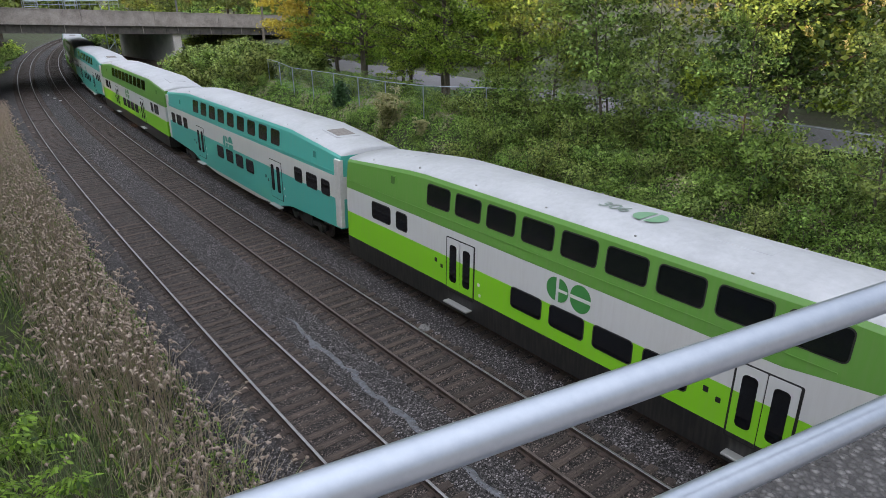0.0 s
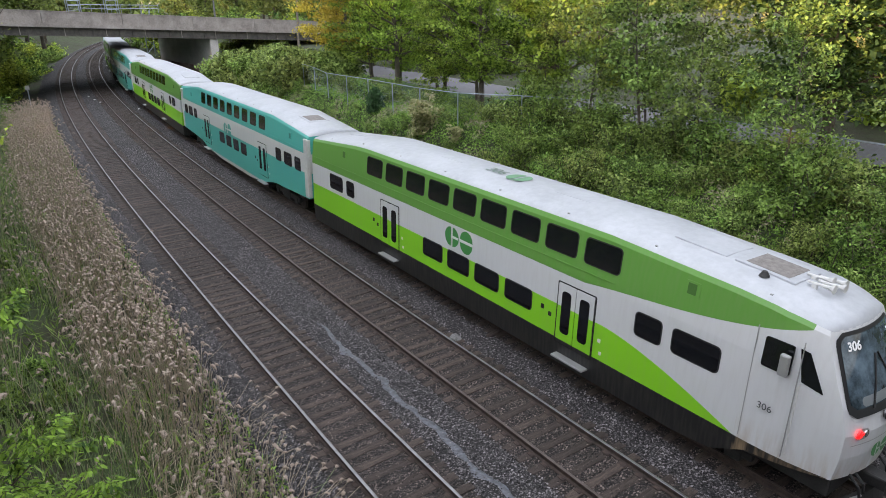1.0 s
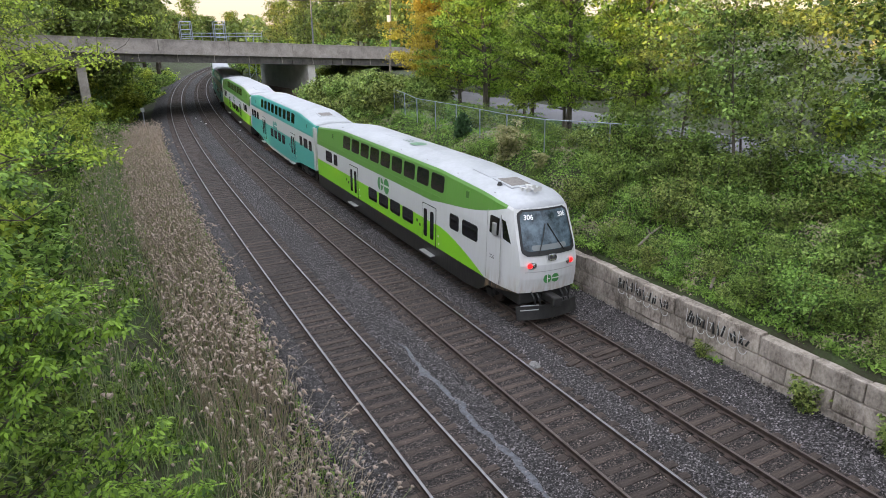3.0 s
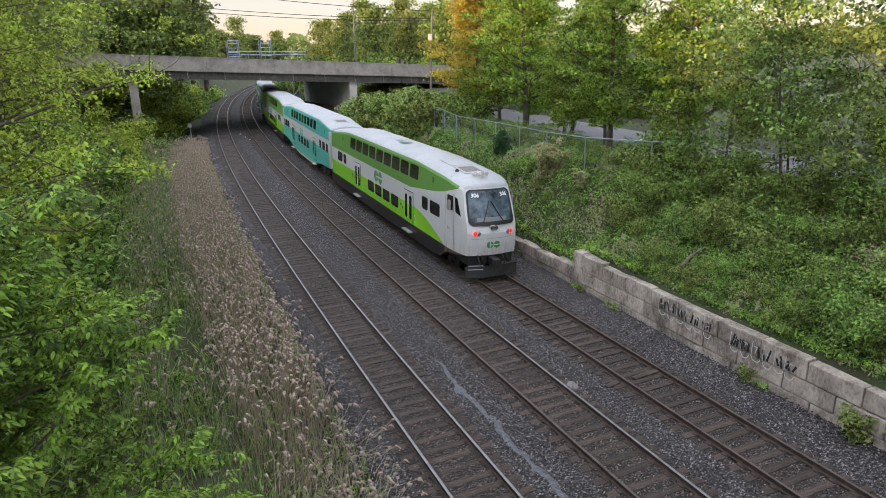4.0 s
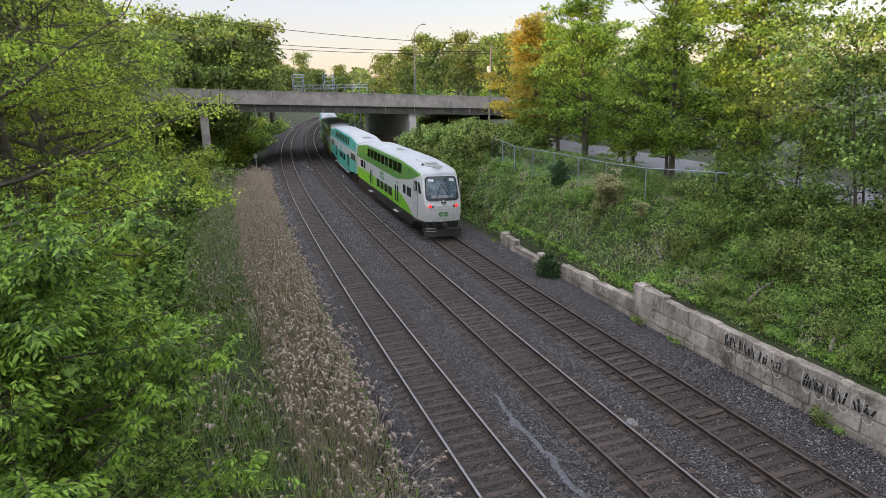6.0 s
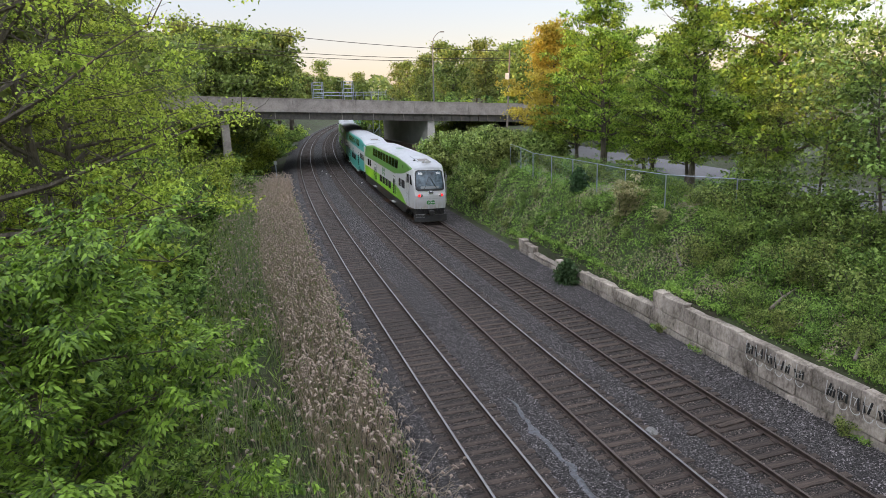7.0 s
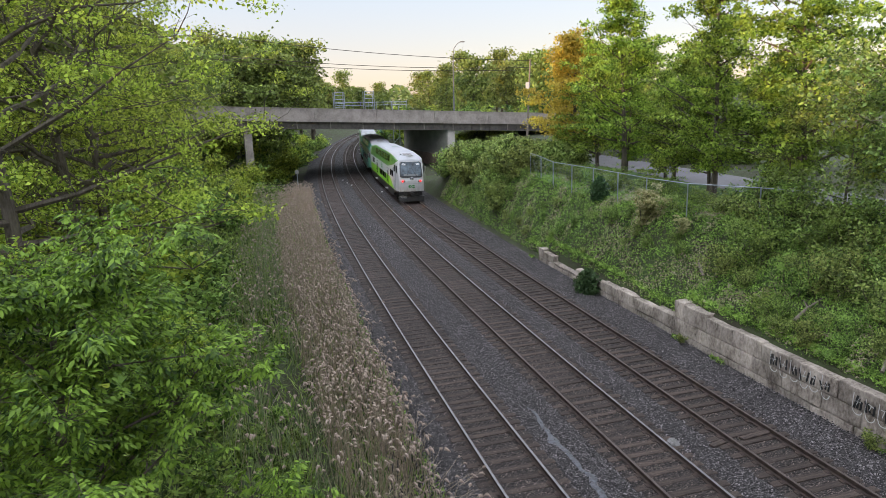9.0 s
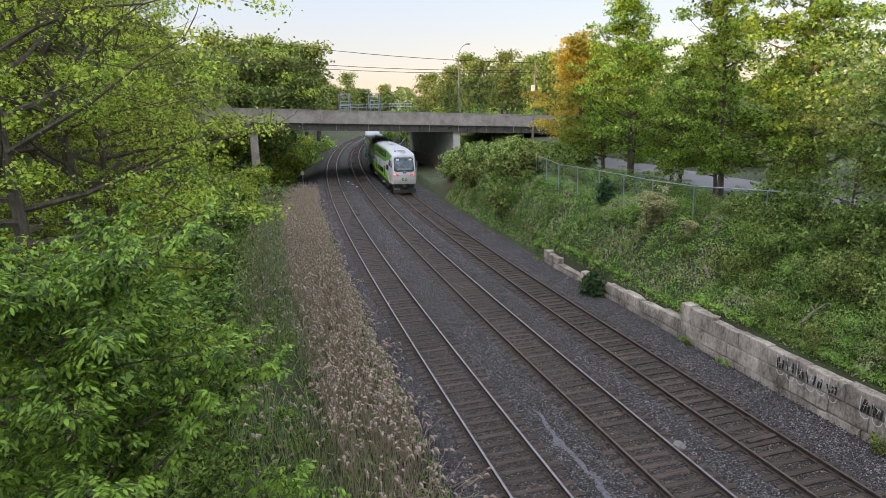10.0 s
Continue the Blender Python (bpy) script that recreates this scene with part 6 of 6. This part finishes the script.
def woods():
    """The woods round the cutting, further off."""
    rng = random.Random(31)
    protos = [broadleaf("woodland_tree", "broad green tree in the woods", 140 + i, h, 5.2, 2.0, "wood_leaf", 2700, 0.46, limbs=18, r0=0.3, group="woodland trees", shape="oval", flat=0.4, twigs=False) for i, h in enumerate((15.0, 17.5, 13.5, 16.0))]
    spots = []
    for _ in range(900):
        s, d = rng.uniform(60, 330), rng.uniform(-90, 75)
        if -13 < d < 12 or (s < 128 and -13 < d < 34) or (s < 100 and d > 0):
            continue
        if -17 < d < 15 and s < 130:
            continue
        q = at(s, d)
        l = (q - BR_A).dot(BR_U), (q - BR_A).dot(BR_N)
        if -2 < l[1] < 24 and -30 < l[0] < 70:
            continue
        if any((q - b).length < 6.2 for b in spots):
            continue
        spots.append(q)
        if len(spots) > 105:
            break
    ms = [place(q.x, q.y, None, rng.uniform(0, 6.28), rng.uniform(0.75, 1.1)) for q in spots]
    for i in range(26):
        ms.append(along(42 + 3.6 * i, -23 - 7 * (i % 3) + rng.uniform(-2, 2), rng.uniform(0, 6.28), rng.uniform(0.85, 1.05)))
    # a denser stand on the west bank just behind the road bridge
    for i in range(14):
        q = BR_A + BR_U * (-24 + 2.6 * i) + BR_N * (27 + 6 * (i % 3))
        if float(s_and_d(np.array([q.x]), np.array([q.y]))[1][0]) < -12.5:
            ms.append(place(q.x, q.y, None, rng.uniform(0, 6.28), rng.uniform(0.88, 1.06)))
    for i in range(4):                  # trees beyond the road
        ms.append(along(2 + 6.2 * i, 27 + 2.5 * (i % 2), rng.uniform(0, 6.28), rng.uniform(0.75, 0.9)))
    for i in range(16):                 # the tall rounded stand that tops the west end of the bridge
        b, r = radians(-25 + 0.98 * i), 122 + 13 * (i % 3)
        ms.append(place(r * math.sin(b), r * math.cos(b), 4.0, rng.uniform(0, 6.28), (1.10 + 0.04 * (i % 3)) * (1.0 if i < 14 else 0.88)))
    copies(protos, ms, rng)
    # woods that close the distance
    r = np.random.default_rng(77)
    n = 15000
    th, rad = r.uniform(-1.0, 1.0, n), r.uniform(250, 340, n)
    top = np.array([10 + 5.5 * noise.noise((t * 26, 0, 0)) + 3 * noise.noise((t * 70, 4, 0)) for t in th])
    z = 3.5 + top * r.random(n) ** 0.6 * np.where(r.random(n) < 0.04, 1.15, 1.0)
    v, f = leaf_quads(np.stack([rad * np.sin(th), 40 + rad * np.cos(th), z], 1), 1.9, r, 1.4, 0.3)
    quick("far_woods", v, f, M["wood_leaf"], None, "distant green woods behind the road bridge", "woods", "stuff")
    # tall wood added on the west bank, mostly out of view, to shade the cutting
    tall = [broadleaf("woodland_tree", "tall dense tree added on the west bank to shade the cutting", 150 + i, h, 5.4, 2.0, "wood_leaf", 1700, 0.95, limbs=16, r0=0.3, group="woodland trees", shape="oval", flat=0.3, twigs=False) for i, h in enumerate((15.5, 17.0))]
    ms = []
    for i in range(46):
        x, y = -31 - 8 * (i % 3) + rng.uniform(-2, 2), -112 + 3.4 * i + rng.uniform(-1.5, 1.5)
        ms.append(place(x, y, None, rng.uniform(0, 6.28), rng.uniform(0.74, 0.87)))
    copies(tall, ms, rng)


def ground_cover():
    """Grass and weeds on the slope and along the ballast's edges."""
    rng = np.random.default_rng(41)
    n = 150000
    s = 6 + 64 * rng.random(n)
    d = np.where(rng.random(n) < 0.93, rng.uniform(7.0, 13.0, n), rng.uniform(-6.9, -6.1, n))
    a = np.interp(s, S_, A_)
    c = np.stack([np.interp(s, S_, X_) + d * np.cos(a), np.interp(s, S_, Y_) - d * np.sin(a), land(s, d) + rng.uniform(-0.02, 0.22, n)], 1)
    v, f = leaf_quads(c, 0.048, rng, 3.2, 0.15, 0.1, rng.normal(0, 0.5, (n, 3)) + (0, 0, 0.6))
    patch = np.array([noise.noise((x * 0.55, y * 0.55, 3.0)) + 0.6 * noise.noise((x * 1.7, y * 1.7, 9.0)) for x, y, _ in c])
    dry = (patch > 0.16) & (rng.random(n) < 0.75) & (d > 0)
    c2 = c[dry] + (0, 0, 0.05)
    v2, f2 = leaf_quads(c2, 0.032, rng, 4.5, 0.1, 0.3, rng.normal(0, 0.8, (len(c2), 3)) + (0, 0, 0.4))
    quick("dry_grass", v2, f2, M["reed"], None, "withered brown grass patches on the cutting slope", "grass", "stuff")
    quick("grass_cover", v, f, M["meadow"], None, "rough grass and weeds on the cutting slope", "grass", "stuff")
    m = 34000
    s = 12 + 140 * rng.random(m) ** 1.4
    d = rng.uniform(-18, -11.5, m)
    a = np.interp(s, S_, A_)
    c = np.stack([np.interp(s, S_, X_) + d * np.cos(a), np.interp(s, S_, Y_) - d * np.sin(a), land(s, d) + rng.uniform(0, 0.45, m)], 1)
    v, f = leaf_quads(c, 0.13, rng, 2.4, 0.3, 0.15)
    quick("bank_weeds", v, f, M["weed"], None, "tall green weeds covering the west bank", "weeds", "stuff")
    m = 9000
    s = rng.uniform(6, 44, m)
    top = rng.random(m) < 0.6
    d = np.where(top, rng.uniform(6.98, 7.5, m), rng.uniform(6.35, 6.58, m))
    keep = top | (np.array([noise.noise((q * 0.8, 1, 0)) for q in s]) > 0.22)
    s, d, top = s[keep], d[keep], top[keep]
    m = len(s)
    a = np.interp(s, S_, A_)
    c = np.stack([np.interp(s, S_, X_) + d * np.cos(a), np.interp(s, S_, Y_) - d * np.sin(a), np.where(top, land(s, 7.3) + 0.02, -0.25) + rng.uniform(0, 0.16, m)], 1)
    v, f = leaf_quads(c, 0.05, rng, 4.5, 0.1, 0.15, rng.normal(0, 0.5, (m, 3)) + (0, 0, 0.7))
    quick("wall_grass", v, f, M["meadow"], None, "tufts of grass on and below the block wall", "grass", "stuff")
    lawn = strip("lawn", [(9.6, 4.02), (12.5, 4.12), (17.0, 4.18)], 30, 63, 3.0, M["grass"])
    tagged(lawn, "mown grass behind the fence", "grass", kind="structure")
    road = strip("road", [(17.0, 4.20), (19.0, 4.22), (21.4, 4.23)], -20, 66, 3.0, M["asphalt"])
    tagged(road, "grey asphalt road behind the street trees", "road", kind="structure")


row_trees()
slope_shrubs()
conifer("small dense dark evergreen beside the block wall", 1.45, 0.72, along(33.2, 6.1))
conifer("small dense dark evergreen on the grassy slope", 1.45, 0.55, along(38.0, 9.3))
reeds()
box_elder()
left_trees()
woods()
ground_cover()


# ---- small things ----
def fd(s):
    return float(np.interp(s, (25, 31, 45, 60), (13.2, 9.5, 9.3, 11.0)))


def fence():
    f = thing("chain_link_fence", None, "chain link fence with pale steel posts on the crest", "fence")
    ss = list(np.arange(10, 52, 2.9))
    for s in ss:
        bm = bmesh.new()
        q = at(s, fd(s), float(land(s, fd(s))))
        tube(bm, [q - Vector((0, 0, 0.3)), q + Vector((0, 0, 1.75))], 0.032, 8)
        part("post", bm, M["galv"], f)
    bm = bmesh.new()
    tube(bm, [at(s, fd(s), float(land(s, fd(s))) + 1.73) for s in ss], 0.021, 6)
    part("top_rail", bm, M["galv"], f)
    bm = bmesh.new()
    for s in np.arange(10, 48.9, 0.22):       # wires of the mesh, both ways
        for q in (-1, 1):
            a, b = at(s, fd(s), float(land(s, fd(s))) + 0.05), at(s + q * 1.65, fd(s + q * 1.65), float(land(s, fd(s))) + 1.70)
            tube(bm, [a, b], 0.0011, 3, cap=False)
    part("wire_mesh", bm, M["galv"], f)


def utility_pole():
    base = bridge_pt(41.5, -2.0, 3.4)
    u = thing("utility_pole", Matrix.Translation(base), "weathered wooden utility pole with a transformer box", "utility pole")
    bm = bmesh.new()
    tube(bm, [(0, 0, -0.5), (0.3, 0, 6), (0.55, 0, 11.8)], [0.17, 0.14, 0.10], 8)
    part("pole", bm, M["wood"], u)
    bm = bmesh.new()
    box(bm, -0.15, 0.35, -0.5, -0.1, 7.6, 8.5, 0.05)
    part("transformer", bm, M["white"], u, "pale grey transformer box")
    top = base + Vector((0.5, 0, 11.6))
    for i, (dz, end) in enumerate(((0.0, (-52, 96, 24.5)), (-1.0, (-55, 100, 21.5)), (-1.3, (-55, 100, 20.6)))):
        w = thing("overhead_wire", None, "thin black overhead wire", "cable", "overhead wires")
        a, b = top + Vector((0, 0, dz)), Vector(end)
        bm = bmesh.new()
        pts = [a.lerp(b, k / 16) - Vector((0, 0, 1.6 * 4 * (k / 16) * (1 - k / 16))) for k in range(17)]
        tube(bm, pts, 0.05, 4)
        part("wire", bm, M["rubber"], w)


def bits():
    rng = random.Random(77)
    # the wet strip between the tracks
    bm = bmesh.new()
    rows = []
    for k in range(110):
        s = 21.9 - k * 0.11
        f = k / 110
        d = -2.12 + 0.05 * math.sin(k * 0.21) + 0.12 * noise.noise((k * 0.13, 0, 0)) - 0.12 * f
        w = (0.03 + 0.09 * min(1, k / 14)) * max(0.12, 1 + 1.2 * noise.noise((k * 0.22, 5, 0)))
        w2 = (0.03 + 0.09 * min(1, k / 14)) * max(0.12, 1 + 1.2 * noise.noise((k * 0.26, 9, 0)))
        rows.append([bm.verts.new(at(s, d + e, -0.158 + h)) for e, h in ((-w * 1.1, -0.035), (-w * 0.5, -0.004), (0, 0.002), (w2 * 0.5, -0.004), (w2 * 1.1, -0.035))])
    for a, b in zip(rows, rows[1:]):
        for i in range(4):
            bm.faces.new((a[i], a[i + 1], b[i + 1], b[i]))
    o = part("mud_strip", bm, M["pool"], None, smooth=True)
    tagged(o, "strip of wet grey mud between two tracks", "mud", kind="structure")
    # a boulder, scraps of timber, the cable across the tracks, litter
    bm = bmesh.new()
    bmesh.ops.create_icosphere(bm, subdivisions=2, radius=0.2)
    for v in bm.verts:
        v.co *= 1 + 0.35 * noise.noise(v.co * 6)
        v.co.z *= 0.6
    o = part("rock", bm, M["stone"], None)
    o.matrix_basis = Matrix.Translation(at(18.25, 1.12, -0.16))
    tagged(o, "pale broken rock beside the rail", "rock")
    for s, d, ln, wd, tn, nm in ((17.75, 2.3, 0.55, 0.2, 12, 1), (17.8, 3.72, 1.15, 0.2, 4, 1)):
        bm = bmesh.new()
        box(bm, -ln / 2, ln / 2, -wd / 2, wd / 2, 0.0, 0.09, 0.015)
        o = part("timber_scrap", bm, M["sleeper"], None)
        o.matrix_basis = line_pose(s, d, -0.20) @ pose(0, 0, 0, 0, 0, tn if nm else 0)
        tagged(o, "scrap of old sleeper lying on the ballast", "timber")
    for s, d in ((90.8, -2.0), (85.0, -1.2), (77.2, 1.7), (87.5, -1.6)):
        bm = bmesh.new()
        bmesh.ops.create_icosphere(bm, subdivisions=2, radius=0.11)
        for v in bm.verts:
            v.co *= 1 + 0.4 * noise.noise(v.co * 5 + Vector((s, 0, 0)))
            v.co.z *= 0.55
        o = part("litter", bm, M["white"], None)
        o.matrix_basis = Matrix.Translation(at(s, d, -0.12))
        tagged(o, "crumpled white scrap on the ballast", "litter", "litter on the ballast")
    p = thing("marker_post", line_pose(93.0, -8.0, -0.9), "thin pale marker post beside the track", "post")
    bm = bmesh.new()
    box(bm, -0.06, 0.06, -0.06, 0.06, 0, 2.2, 0.01)
    part("post", bm, M["galv"], p)
    bm = bmesh.new()
    box(bm, -0.22, 0.22, -0.09, -0.06, 1.75, 2.25, 0.01)
    part("plate", bm, M["step"], p)
    # dead wood on the slope
    for s, d, ln, tn in ((22.6, 8.2, 1.1, 60), (21.0, 8.6, 1.6, 25), (27.5, 8.8, 1.3, 80), (17.2, 8.0, 1.5, 40)):
        bm = bmesh.new()
        tube(bm, [(-ln / 2, 0, 0.05), (0, 0.06, 0.14), (ln / 2, 0, 0.22)], [0.06, 0.05, 0.02], 6)
        tube(bm, [(0, 0.06, 0.14), (0.2, 0.35, 0.32)], [0.03, 0.01], 5)
        o = part("fallen_branch", bm, M["wood"], None)
        o.matrix_basis = along(s, d) @ pose(0, 0, 0, 0, -15, tn)
        tagged(o, "bleached dead branch lying on the slope", "branch")


fence()
utility_pole()
bits()


def wall_plants():
    """Shrubs that grow out of the foot and joints of the block wall."""
    p = shrub("shrub", "light green shrub growing at the foot of the block wall", 171, 1.0, 0.5, "shrub", 900, 0.07, 10, "shrubs at the wall")
    p.matrix_basis = line_pose(12.4, 6.3, -0.1)
    for s, k in ((9.9, 1.1), (16.1, 0.6), (25.2, 0.4)):
        scaled_copy(p, line_pose(s, 6.32, -0.15) @ Matrix.Scale(k, 4))


wall_plants()

sleepers()
motions()
